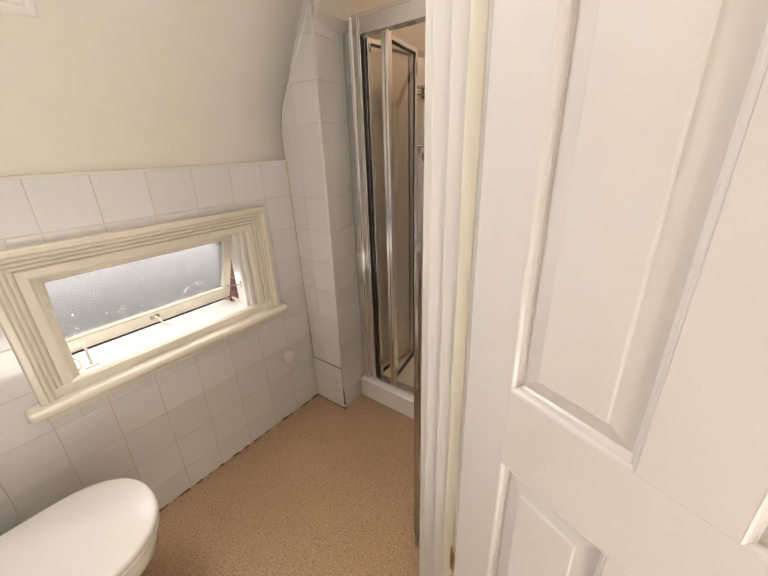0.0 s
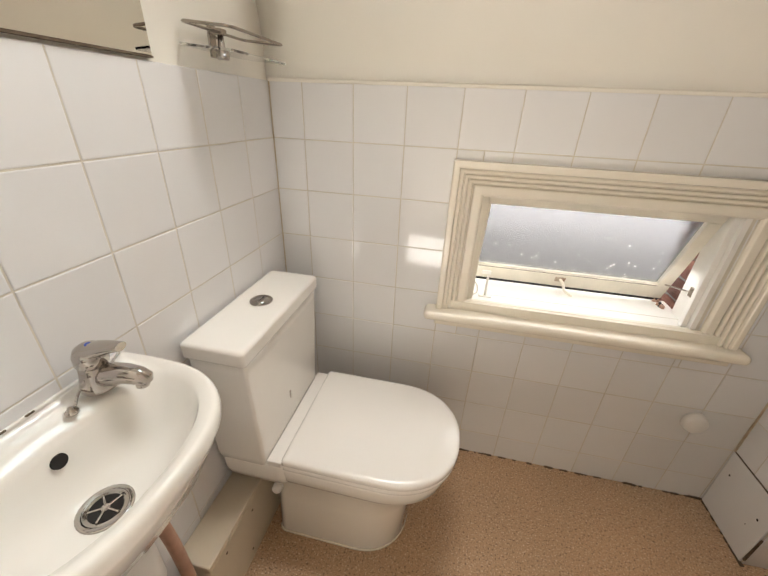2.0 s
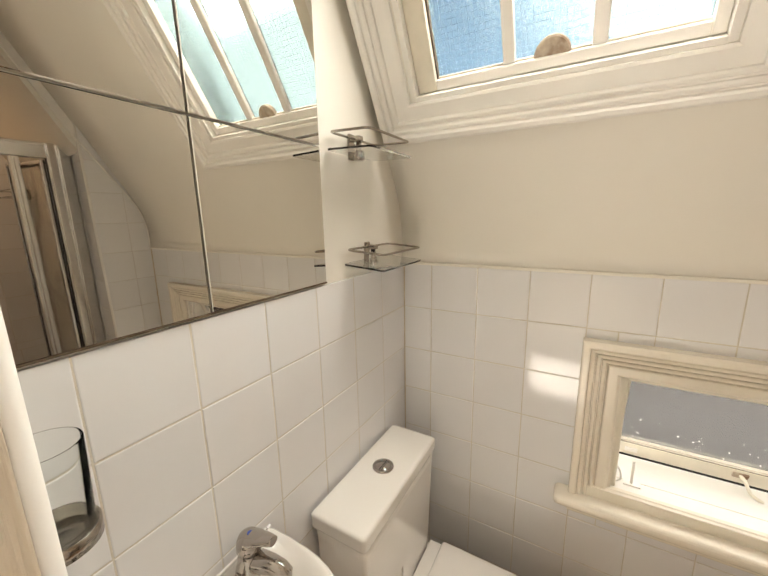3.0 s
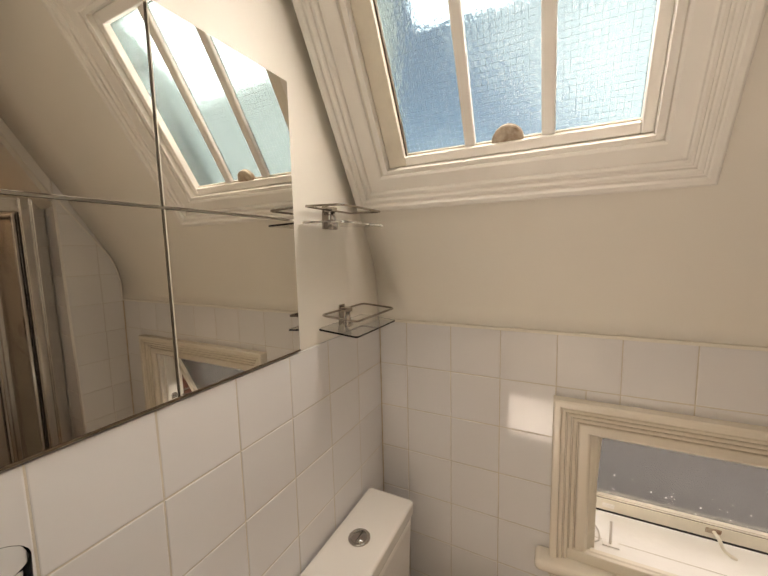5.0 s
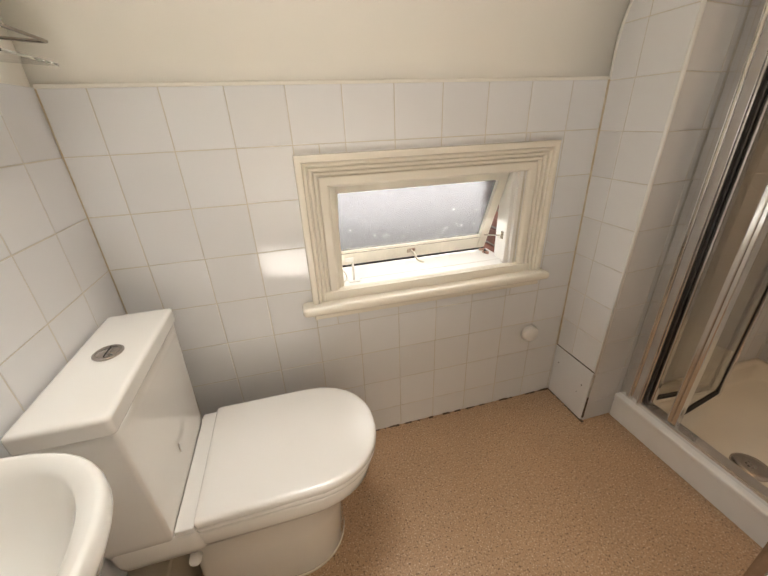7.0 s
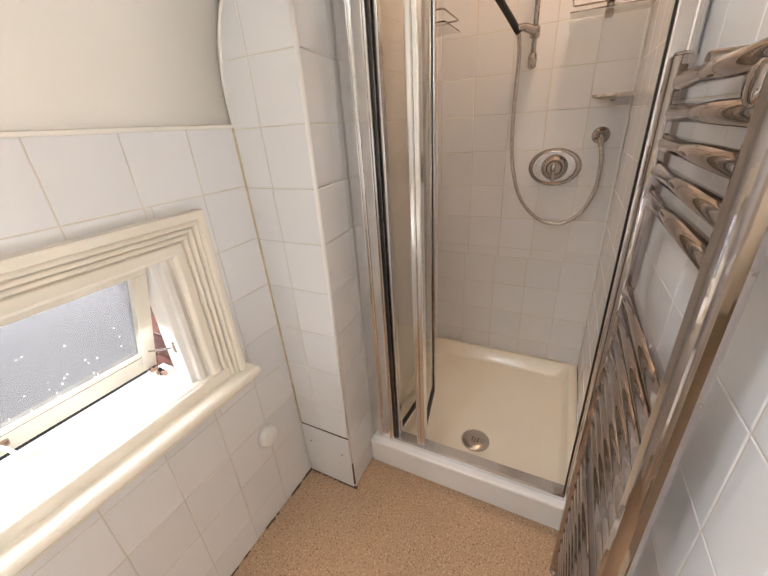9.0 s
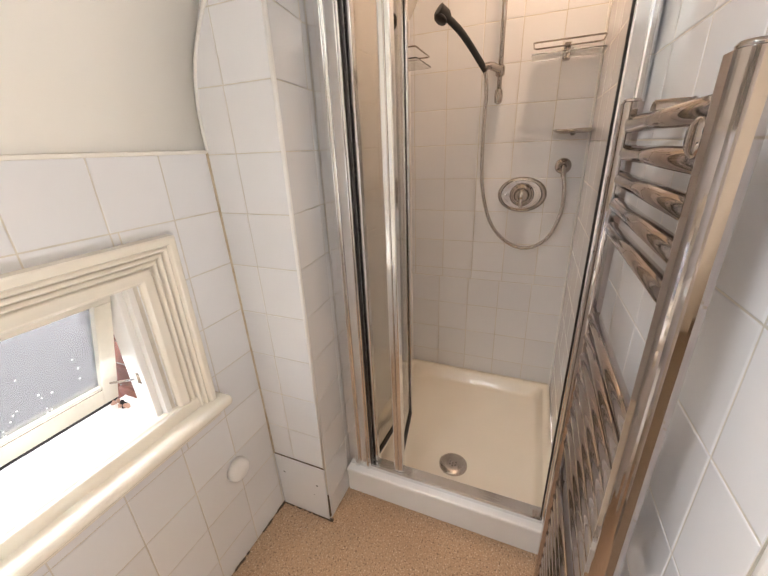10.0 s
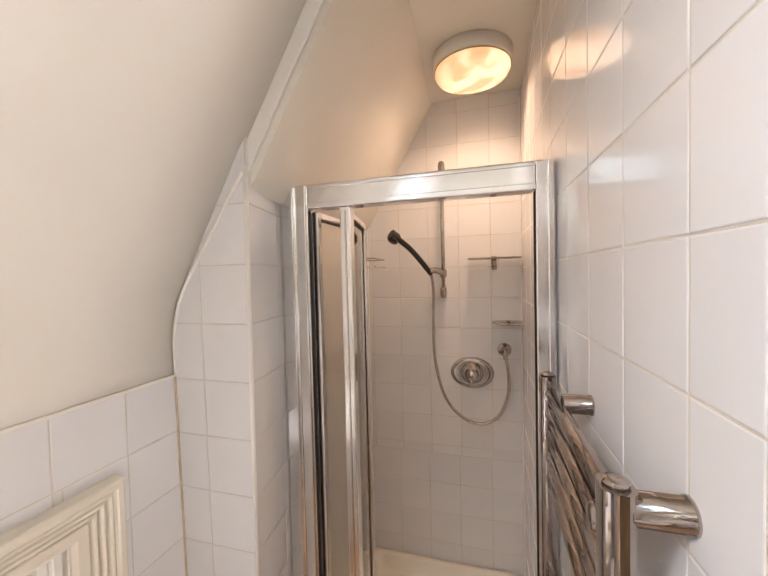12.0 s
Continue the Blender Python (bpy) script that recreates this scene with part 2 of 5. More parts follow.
def add_box(bm, x0, x1, y0, y1, z0, z1, bevel=0.0, segments=2, m=None):
    made = bmesh.ops.create_cube(bm, size=1.0)["verts"]
    for v in made:
        v.co = Vector((x0 + (v.co.x + 0.5) * (x1 - x0), y0 + (v.co.y + 0.5) * (y1 - y0), z0 + (v.co.z + 0.5) * (z1 - z0)))
    if bevel:
        edges = list({e for v in made for e in v.link_edges})
        out = bmesh.ops.bevel(bm, geom=edges, offset=bevel, segments=segments, affect="EDGES", profile=0.5)
        made = list({v for f in out["faces"] for v in f.verts} | {v for v in made if v.is_valid})
    if m:
        for v in made:
            v.co = m @ v.co
    return made


def box(x0, x1, y0, y1, z0, z1, bevel=0.0, segments=2, m=None):
    bm = bmesh.new()
    add_box(bm, x0, x1, y0, y1, z0, z1, bevel, segments, m)
    return bm


def ring_loft(rings, close_first=True, close_last=True, smooth=True, bm=None):
    """Skin over rings of equally many points."""
    bm = bm or bmesh.new()
    rows = [[bm.verts.new(p) for p in ring] for ring in rings]
    n = len(rows[0])
    for a, b in zip(rows, rows[1:]):
        for i in range(n):
            f = bm.faces.new((a[i], a[(i + 1) % n], b[(i + 1) % n], b[i]))
            f.smooth = smooth
    if close_first:
        bm.faces.new(rows[0][::-1])
    if close_last:
        bm.faces.new(rows[-1])
    bmesh.ops.recalc_face_normals(bm, faces=bm.faces)
    return bm


def basis(way):
    w = Vector(way).normalized()
    a = w.orthogonal().normalized()
    return a, w.cross(a)


def lathe(base, way, profile, segments=28, bm=None):
    """A turned body: profile of (distance along way, radius)."""
    w = Vector(way).normalized()
    a, b = basis(w)
    rings = [[Vector(base) + w * d + (a * math.cos(t) + b * math.sin(t)) * max(r, 0.0002) for t in (2 * math.pi * i / segments for i in range(segments))] for d, r in profile]
    return ring_loft(rings, bm=bm)


def rod(p0, p1, r, segments=16, bm=None):
    p0, p1 = Vector(p0), Vector(p1)
    d = (p1 - p0).length
    c = min(r * 0.2, 0.002)
    return lathe(p0, p1 - p0, [(0, r - c), (c, r), (d - c, r), (d, r - c)], segments, bm)


def smooth_line(points, steps=8, closed=False):
    pts = [Vector(p) for p in points]
    out = []
    n = len(pts)
    spans = n if closed else n - 1
    for i in range(spans):
        p1, p2 = pts[i], pts[(i + 1) % n]
        p0 = pts[(i - 1) % n] if closed or i > 0 else p1
        p3 = pts[(i + 2) % n] if closed or i + 2 < n else p2
        for k in range(steps):
            t = k / steps
            out.append(0.5 * (2 * p1 + (p2 - p0) * t + (2 * p0 - 5 * p1 + 4 * p2 - p3) * t * t + (3 * p1 - p0 - 3 * p2 + p3) * t ** 3))
    if not closed:
        out.append(pts[-1])
    return out


def sweep(line, r, segments=10, closed=False, bm=None):
    """A tube along a line; r: a radius or one for each point."""
    n = len(line)
    side = None
    rings = []
    for i, p in enumerate(line):
        if closed:
            way = (line[(i + 1) % n] - line[i - 1]).normalized()
        else:
            way = (line[min(i + 1, n - 1)] - line[max(i - 1, 0)]).normalized()
        side = way.orthogonal().normalized() if side is None else (side - way * side.dot(way)).normalized()
        other = way.cross(side)
        rr = r[i] if isinstance(r, (list, tuple)) else r
        rings.append([p + (side * math.cos(t) + other * math.sin(t)) * rr for t in (2 * math.pi * k / segments for k in range(segments))])
    if closed:
        rings.append(rings[0])
        out = ring_loft(rings, False, False, bm=bm)
        bmesh.ops.remove_doubles(out, verts=out.verts, dist=1e-6)
        return out
    return ring_loft(rings, bm=bm)


def rounded_loop(x0, x1, y0, y1, z, r, steps=5):
    """Corners of a level rectangle, rounded."""
    out = []
    for cx, cy, a0 in ((x1 - r, y1 - r, 0), (x0 + r, y1 - r, 90), (x0 + r, y0 + r, 180), (x1 - r, y0 + r, 270)):
        for k in range(steps + 1):
            a = radians(a0 + 90 * k / steps)
            out.append(Vector((cx + r * math.cos(a), cy + r * math.sin(a), z)))
    return out


def moulding(corners, profile, frame_m, name, mat, parent, label=""):
    """Mitred moulding bars round a rectangle; profile: (inward distance from outer edge, height). One part a side."""
    x0, x1, y0, y1 = corners
    sides = (((x0, y0), (x1, y0), (1, 1), (-1, 1)), ((x1, y0), (x1, y1), (-1, 1), (-1, -1)), ((x1, y1), (x0, y1), (-1, -1), (1, -1)), ((x0, y1), (x0, y0), (1, -1), (1, 1)))
    made = []
    for (ax, ay), (bx, by), (adx, ady), (bdx, bdy) in sides:
        bm = bmesh.new()
        ends = []
        for px, py, dx, dy in ((ax, ay, adx, ady), (bx, by, bdx, bdy)):
            ends.append([frame_m @ Vector((px + dx * d, py + dy * d, h)) for d, h in profile])
        ring_loft(ends, smooth=False, bm=bm)
        made.append(part(name, bm, mat, parent, label))
    return made


TILE_MESHES = {}


def tile_mesh(w, h):
    key = (round(w, 4), round(h, 4))
    if key not in TILE_MESHES:
        bm = bmesh.new()
        t, c, e = 0.005, 0.0022, 0.0011
        rows = []
        for inset, depth in ((0, -t), (0, -e), (c * 0.4, -e * 0.3), (c, 0)):
            x, y = w / 2 - inset, h / 2 - inset
            rows.append([bm.verts.new(p) for p in ((-x, -y, depth), (x, -y, depth), (x, y, depth), (-x, y, depth))])
        for a, b in zip(rows, rows[1:]):
            for i in range(4):
                bm.faces.new((a[i], a[(i + 1) % 4], b[(i + 1) % 4], b[i]))
        bm.faces.new(rows[-1])
        mesh = bpy.data.meshes.new("tile")
        bm.to_mesh(mesh)
        bm.free()
        mesh.materials.append(TILE)
        TILE_MESHES[key] = mesh
    return TILE_MESHES[key]


tile_random = random.Random(7)


def pier_lean(p):
    """Shears the pier to fit the camera's view: its west face and outer corner drift with height."""
    w = max(0.0, min(1.0, (1.77 - p[0]) / 0.16))
    s = max(0.0, min(1.0, -p[1] / 0.215))
    return Vector((p[0] - 0.018 * p[2] * w, p[1] - 0.022 * p[2] * w * s, p[2]))


def south_turn(p):
    """Turns the south wall outwards towards the doorway to fit the camera's view."""
    return Vector((p[0], p[1] - 0.013 * max(0.0, (1.80 - p[0]) / 0.67), p[2]))


def bent(bm, rule):
    for v in bm.verts:
        v.co = rule(v.co)
    return bm


def tiles(parent, origin, u, v, u_edges, v_edges, holes=(), gap=0.0010, rule=None):
    """Glazed tiles between the joint lines u_edges and v_edges, cut round holes (u0, u1, v0, v1)."""
    u, v = Vector(u), Vector(v)
    n = u.cross(v)
    for ua, ub in zip(u_edges, u_edges[1:]):
        for va, vb in zip(v_edges, v_edges[1:]):
            pieces = [(ua, ub, va, vb)]
            for hu0, hu1, hv0, hv1 in holes:
                cut = []
                for a, b, c, d in pieces:
                    if b <= hu0 or a >= hu1 or d <= hv0 or c >= hv1:
                        cut.append((a, b, c, d))
                        continue
                    if a < hu0:
                        cut.append((a, hu0, c, d))
                    if b > hu1:
                        cut.append((hu1, b, c, d))
                    if c < hv0:
                        cut.append((max(a, hu0), min(b, hu1), c, hv0))
                    if d > hv1:
                        cut.append((max(a, hu0), min(b, hu1), hv1, d))
                pieces = cut
            for a, b, c, d in pieces:
                if b - a < 0.008 or d - c < 0.008:
                    continue
                ob = new("tile", tile_mesh(b - a - 2 * gap, d - c - 2 * gap))
                place = Vector(origin) + u * (a + b) / 2 + v * (c + d) / 2
                uu, vv, nn, stretch = u, v, n, 1.0
                if rule:
                    uu = (rule(place + u * 0.01) - rule(place - u * 0.01)) / 0.02
                    stretch = uu.length
                    uu.normalize()
                    vv = rule(place + v * 0.01) - rule(place - v * 0.01)
                    vv = (vv - uu * vv.dot(uu)).normalized()
                    nn = uu.cross(vv)
                    place = rule(place)
                turn = Matrix((uu, vv, nn)).transposed().to_4x4()
                wobble = pose(0, 0, 0, *(max(-0.22, min(0.22, tile_random.gauss(0, 0.12))) for k in range(2)), tile_random.gauss(0, 0.08))
                ob.matrix_basis = Matrix.Translation(place + nn * tile_random.uniform(-0.0002, 0.0002)) @ turn @ wobble @ Matrix.Diagonal((stretch, 1, 1, 1))
                ob.parent = parent


def span(first, last, step=0.15, start=None):
    """Joint lines from first to last with full steps from start."""
    start = first if start is None else start
    inner = [start + step * k for k in range(-40, 60)]
    return [first] + [e for e in inner if first + 0.004 < e < last - 0.004] + [last]

# ---- structure ----
ZT, ZE, CEIL = 1.312, 1.306, 2.42
EAST, PIER, NICHE = 2.60, 1.61, -0.215
SOUTH, STUB = -0.98, -1.008
RUN = 1.0 / 1.7


def structure(name, bm, mat, label, category):
    return tagged(part(name, bm, mat), label, category, kind="structure")


floor = structure("floor", box(-0.2, 1.80, -1.14, 0.2, -0.1, 0.0), VINYL, "speckled tan vinyl flooring of the bathroom", "floor")
structure("hall_floor", box(-1.4, 2.5, -2.8, -1.14, -0.1, -0.002), CARPET, "brown carpet of the hall outside the door", "floor")

# north wall, round the small window
WX0, WX1, WZ0, WZ1 = 0.635, 1.305, 0.70, 1.052
bm = bmesh.new()
for a in ((-0.2, WX0, -0.1, 1.45), (WX1, PIER + 0.2, -0.1, 1.45), (WX0, WX1, -0.1, WZ0), (WX0, WX1, WZ1, 1.45)):
    add_box(bm, a[0], a[1], 0.006, 0.10, a[2], a[3])
wall_north = structure("wall_north", bm, PLASTER, "white tiled outer wall below the sloping ceiling", "wall")
bm = bmesh.new()
for a in ((0, WX0, 0, ZT - 0.002), (WX1, PIER, 0, ZT - 0.002), (WX0, WX1, 0, WZ0), (WX0, WX1, WZ1, ZT - 0.002)):
    add_box(bm, a[0], a[1], 0.0009, 0.0065, a[2], a[3])
part("grout", bm, GROUT, wall_north, "cream grout between the tiles")

wall_west = structure("wall_west", box(-0.2, -0.006, -1.14, 0.2, -0.1, 2.5), PLASTER, "cream painted wall, white tiles on its lower half", "wall")
part("grout", box(-0.0065, -0.0009, -1.04, 0.0, 0, ZT - 0.002), GROUT, wall_west)

# pier beside the shower: a tiled return
bm = bmesh.new()
for k in range(25):
    add_box(bm, PIER + 0.007, 1.77, NICHE + 0.007, 0.0, 0.1 * k, 0.1 * k + 0.1)
add_box(bm, 1.77, EAST + 0.2, NICHE + 0.006, 0.0, 0.0, 2.5)
add_box(bm, PIER + 0.006, EAST + 0.2, 0.0, 0.20, -0.1, 2.5)
wall_pier = structure("wall_pier", bent(bm, pier_lean), PLASTER, "tiled pier between the window wall and the shower", "wall")
bm = bmesh.new()
add_box(bm, PIER + 0.0012, PIER + 0.0065, NICHE + 0.004, 0.0, 0, 2.0)
for k in range(40):
    add_box(bm, PIER + 0.004, 1.77, NICHE + 0.0020, NICHE + 0.0068, 0.05 * k, 0.05 * k + 0.05)
add_box(bm, 1.77, EAST, NICHE + 0.0009, NICHE + 0.0065, 0, 2.0)
part("grout", bent(bm, pier_lean), GROUT, wall_pier)
wall_east = structure("wall_east", box(EAST + 0.006, EAST + 0.2, -1.2, NICHE + 0.006, -0.1, 2.5), PLASTER, "white tiled back wall of the shower", "wall")
part("grout", box(EAST + 0.0009, EAST + 0.0065, SOUTH, NICHE, 0, 2.44), GROUT, wall_east)

# south wall with the doorway
DX0, DX1, DZ = 0.260, 1.140, 2.03
bm = bmesh.new()
add_box(bm, -0.2, DX0, -1.14, STUB, -0.1, 2.5)
add_box(bm, DX0, DX1, -1.14, STUB, DZ, 2.5)
add_box(bm, DX1, 1.80, -1.14, SOUTH - 0.006, -0.1, 2.5)
for v in bm.verts:
    if v.co.y > -1.0:
        v.co = south_turn(v.co)
add_box(bm, 1.80, EAST + 0.2, -1.14, SOUTH - 0.006, -0.1, 2.5)
wall_south = structure("wall_south", bm, PLASTER, "wall with the doorway, tiled to the ceiling beside it", "wall")
bm = box(1.1380, 1.80, SOUTH - 0.0065, SOUTH - 0.0009, 0, 2.40)
add_box(bm, 1.80, EAST, SOUTH - 0.0065, SOUTH - 0.0009, 0, 2.40)
part("grout", bent(bm, south_turn), GROUT, wall_south)


def slope_y(z, drop=0.0):
    return -0.080 - (z - 1.618) * RUN - drop


# coved plaster and sloping ceiling with the hole of the roof window
def slope_frame():
    """Local x east, y up the slope, z into the room."""
    up = Vector((0, -RUN, 1)).normalized()
    inward = Vector((1, 0, 0)).cross(up)
    return Matrix.Translation((0, slope_y(1.618), 1.618)) @ Matrix((Vector((1, 0, 0)), up, inward)).transposed().to_4x4()


SLOPE = slope_frame()
PER_Z = math.sqrt(1 + RUN * RUN)
HX0, HX1, HV0, HV1 = 0.112, 0.722, (1.755 - 1.618) * PER_Z, (2.26 - 1.618) * PER_Z


def slope_ceiling():
    bm = bmesh.new()
    cove = [(0.0, ZT), (0.0, 1.36), (-0.001, 1.40), (-0.007, 1.45), (-0.022, 1.505), (-0.047, 1.56), (slope_y(1.618), 1.618)]
    line = [Vector((0, y, z)) for y, z in cove]
    line += [SLOPE @ Vector((0, v, 0)) for v in (0.08, HV0, HV0 + 0.2, HV0 + 0.4, HV1, (CEIL + 0.05 - 1.618) * PER_Z)]
    outs = []
    for i, p in enumerate(line):
        way = (line[min(i + 1, len(line) - 1)] - line[max(i - 1, 0)]).normalized()
        outs.append(p + Vector((0, way.z, -way.y)) * 0.14)
    xs = [-0.006, HX0, (HX0 + HX1) / 2, HX1, 1.1, 1.35, PIER + 0.004]
    grid = {}
    for side, row in enumerate((line, outs)):
        for i, p in enumerate(row):
            for j, x in enumerate(xs):
                grid[side, i, j] = bm.verts.new((x, p.y, p.z))
    hole = {(i, j) for i in range(8, 11) for j in (1, 2)}
    for i in range(len(line) - 1):
        for j in range(len(xs) - 1):
            if (i, j) in hole:
                continue
            for side in (0, 1):
                f = bm.faces.new([grid[side, *k] for k in ((i, j), (i, j + 1), (i + 1, j + 1), (i + 1, j))])
                f.smooth = True
    edges = [e for e in bm.edges if len(e.link_faces) == 1]
    index = {v: k for k, v in grid.items()}
    for e in edges:
        (s, i, j), (_, k, m) = index[e.verts[0]], index[e.verts[1]]
        if s == 0:
            bm.faces.new((grid[0, i, j], grid[0, k, m], grid[1, k, m], grid[1, i, j]))
    bmesh.ops.recalc_face_normals(bm, faces=bm.faces)
    return bm


structure("ceiling_slope", slope_ceiling(), PLASTER, "cream plastered sloping ceiling, coved into the window wall", "ceiling")
structure("ceiling", box(-0.2, EAST + 0.2, -1.14, -0.40, CEIL, CEIL + 0.12), SOFFIT, "flat cream ceiling", "ceiling")


def shower_soffit():
    """The shower's own slope, a little lower than the room's, with a thick edge."""
    bm = bmesh.new()
    rows = []
    for x, d in ((PIER - 0.010, 0.042), (EAST + 0.1, 0.0)):
        ring = []
        for y, z in ((NICHE + 0.02 - d, 1.79), (NICHE - 0.01 - d, 1.822), (-0.572 - d, CEIL + 0.005), (-0.40, CEIL + 0.10), (NICHE + 0.10, 1.90)):
            ring.append(Vector((x, y, z)))
        rows.append(ring)
    return ring_loft(rows, smooth=False, bm=bm)


# Added white strip: paints the lit look of the step's west face.
structure("trim_slope_edge", box(PIER - 0.022, PIER - 0.011, (1.80 - 1.618) * PER_Z, (CEIL - 1.618) * PER_Z, -0.002, 0.037, 0.003, m=SLOPE), SILL, "white strip added to make the slope's stepped edge read lit", "trim")
structure("ceiling_shower_slope", shower_soffit(), SOFFIT, "sloping plaster soffit over the shower", "ceiling")
structure("trim_pier_edge", bent(lathe((PIER + 0.0035, NICHE + 0.0035, 0.255), (0, 0, 1), [(0, 0.0055), (1.59, 0.0055)], 16), pier_lean), PLASTIC, "white plastic tile edge bead on the pier corner", "trim")
structure("trim_shower_corner_bead", box(EAST - 0.008, EAST, SOUTH, SOUTH + 0.008, 0.06, 2.38, 0.003), PLASTIC, "white sealant bead in the shower corner", "trim")
structure("trim_niche_corner_bead", box(EAST - 0.008, EAST, NICHE - 0.008, NICHE, 0.06, 2.05, 0.003), PLASTIC, "white sealant bead in the shower corner", "trim")
structure("trim_corner_grout", box(0.0, 0.003, -0.003, 0.0, 0.0, ZT, 0.001), STAINED, "stained grout line in the wall corner", "trim")

structure("trim_tile_top", box(0.0, PIER, -0.0045, 0.002, ZT - 0.003, ZT + 0.006, 0.002), PLASTER, "cream painted bead along the top of the tiles", "trim")


def slope_bead():
    """White filler bead where the coved slope meets the pier."""
    line = [(-0.004, ZT + 0.004), (-0.004, 1.37), (-0.006, 1.42), (-0.018, 1.485), (-0.040, 1.545), (slope_y(1.618) - 0.002, 1.618)]
    line += [(slope_y(z) - 0.002, z) for z in (1.66, 1.72, 1.78, 1.83)]
    points = [pier_lean((PIER - 0.001, y, z)) for y, z in line]
    return sweep(smooth_line(points, 4), 0.0045, 8)


structure("trim_slope_bead", slope_bead(), SILL, "white filler bead between the slope and the tiled pier", "trim")

# hall behind the camera
bm = bmesh.new()
add_box(bm, -1.4, -1.3, -2.8, -1.14, -0.1, 2.5)
add_box(bm, 2.5, 2.6, -2.8, -1.14, -0.1, 2.5)
add_box(bm, -1.4, 2.6, -2.9, -2.8, -0.1, 2.5)
add_box(bm, -1.4, -0.2, -1.14, -1.04, -0.1, 2.5)
structure("wall_hall", bm, HALLPAINT, "plain cream walls of the hall", "wall")
structure("ceiling_hall", box(-1.4, 2.6, -2.9, -1.14, CEIL, CEIL + 0.1), HALLPAINT, "plain cream hall ceiling", "ceiling")

# door lining
lining = thing("door_frame", "painted wooden door lining round the doorway", "door frame", kind="structure")
part("jamb", box(DX0, 0.287, -1.14, STUB - 0.006, 0, DZ, 0.002), GRAINED, lining, "thickly painted grainy jamb")
part("jamb", box(1.105, DX1 - 0.004, -1.14, STUB - 0.014, 0, DZ, 0.002), DOOR, lining)
# Added blocks fill the hinge gap and stop hall light leaking through.
part("hinge_gap_cover", box(1.0805, 1.1045, -1.133, -1.1263, 0, DZ - 0.03, 0.001), DOOR, lining)
# Its cream tone paints in the warm shade of the gap.
part("hinge_gap_block", box(1.081, 1.106, -1.1260, -1.0965, 0, DZ - 0.03, 0.002), TRIM, lining, "block filling the hinge gap, cream for its warm shade")
part("head", box(0.287, 1.105, -1.14, STUB - 0.004, DZ - 0.03, DZ, 0.002), DOOR, lining)
part("edge_bead", lathe((0.2785, STUB - 0.0025, 0.0), (0, 0, 1), [(0, 0.0075), (DZ, 0.0075)], 20), SILL, lining, "rounded white edge bead")
part("edge_bead", box(1.126, 1.1372, STUB - 0.014, STUB + 0.0148, 0, DZ, 0.004), SILL, lining, "white edge strip against the tiles")
part("door_stop", box(1.093, 1.106, -1.095, -1.06, 0, DZ - 0.03, 0.003), DOOR, lining)
part("door_stop", box(0.286, 0.297, -1.10, -1.075, 0, DZ - 0.03, 0.003), DOOR, lining)
part("threshold", box(0.287, 1.105, -1.14, -1.04, 0.0, 0.006, 0.002), STEEL, lining, "metal threshold strip")

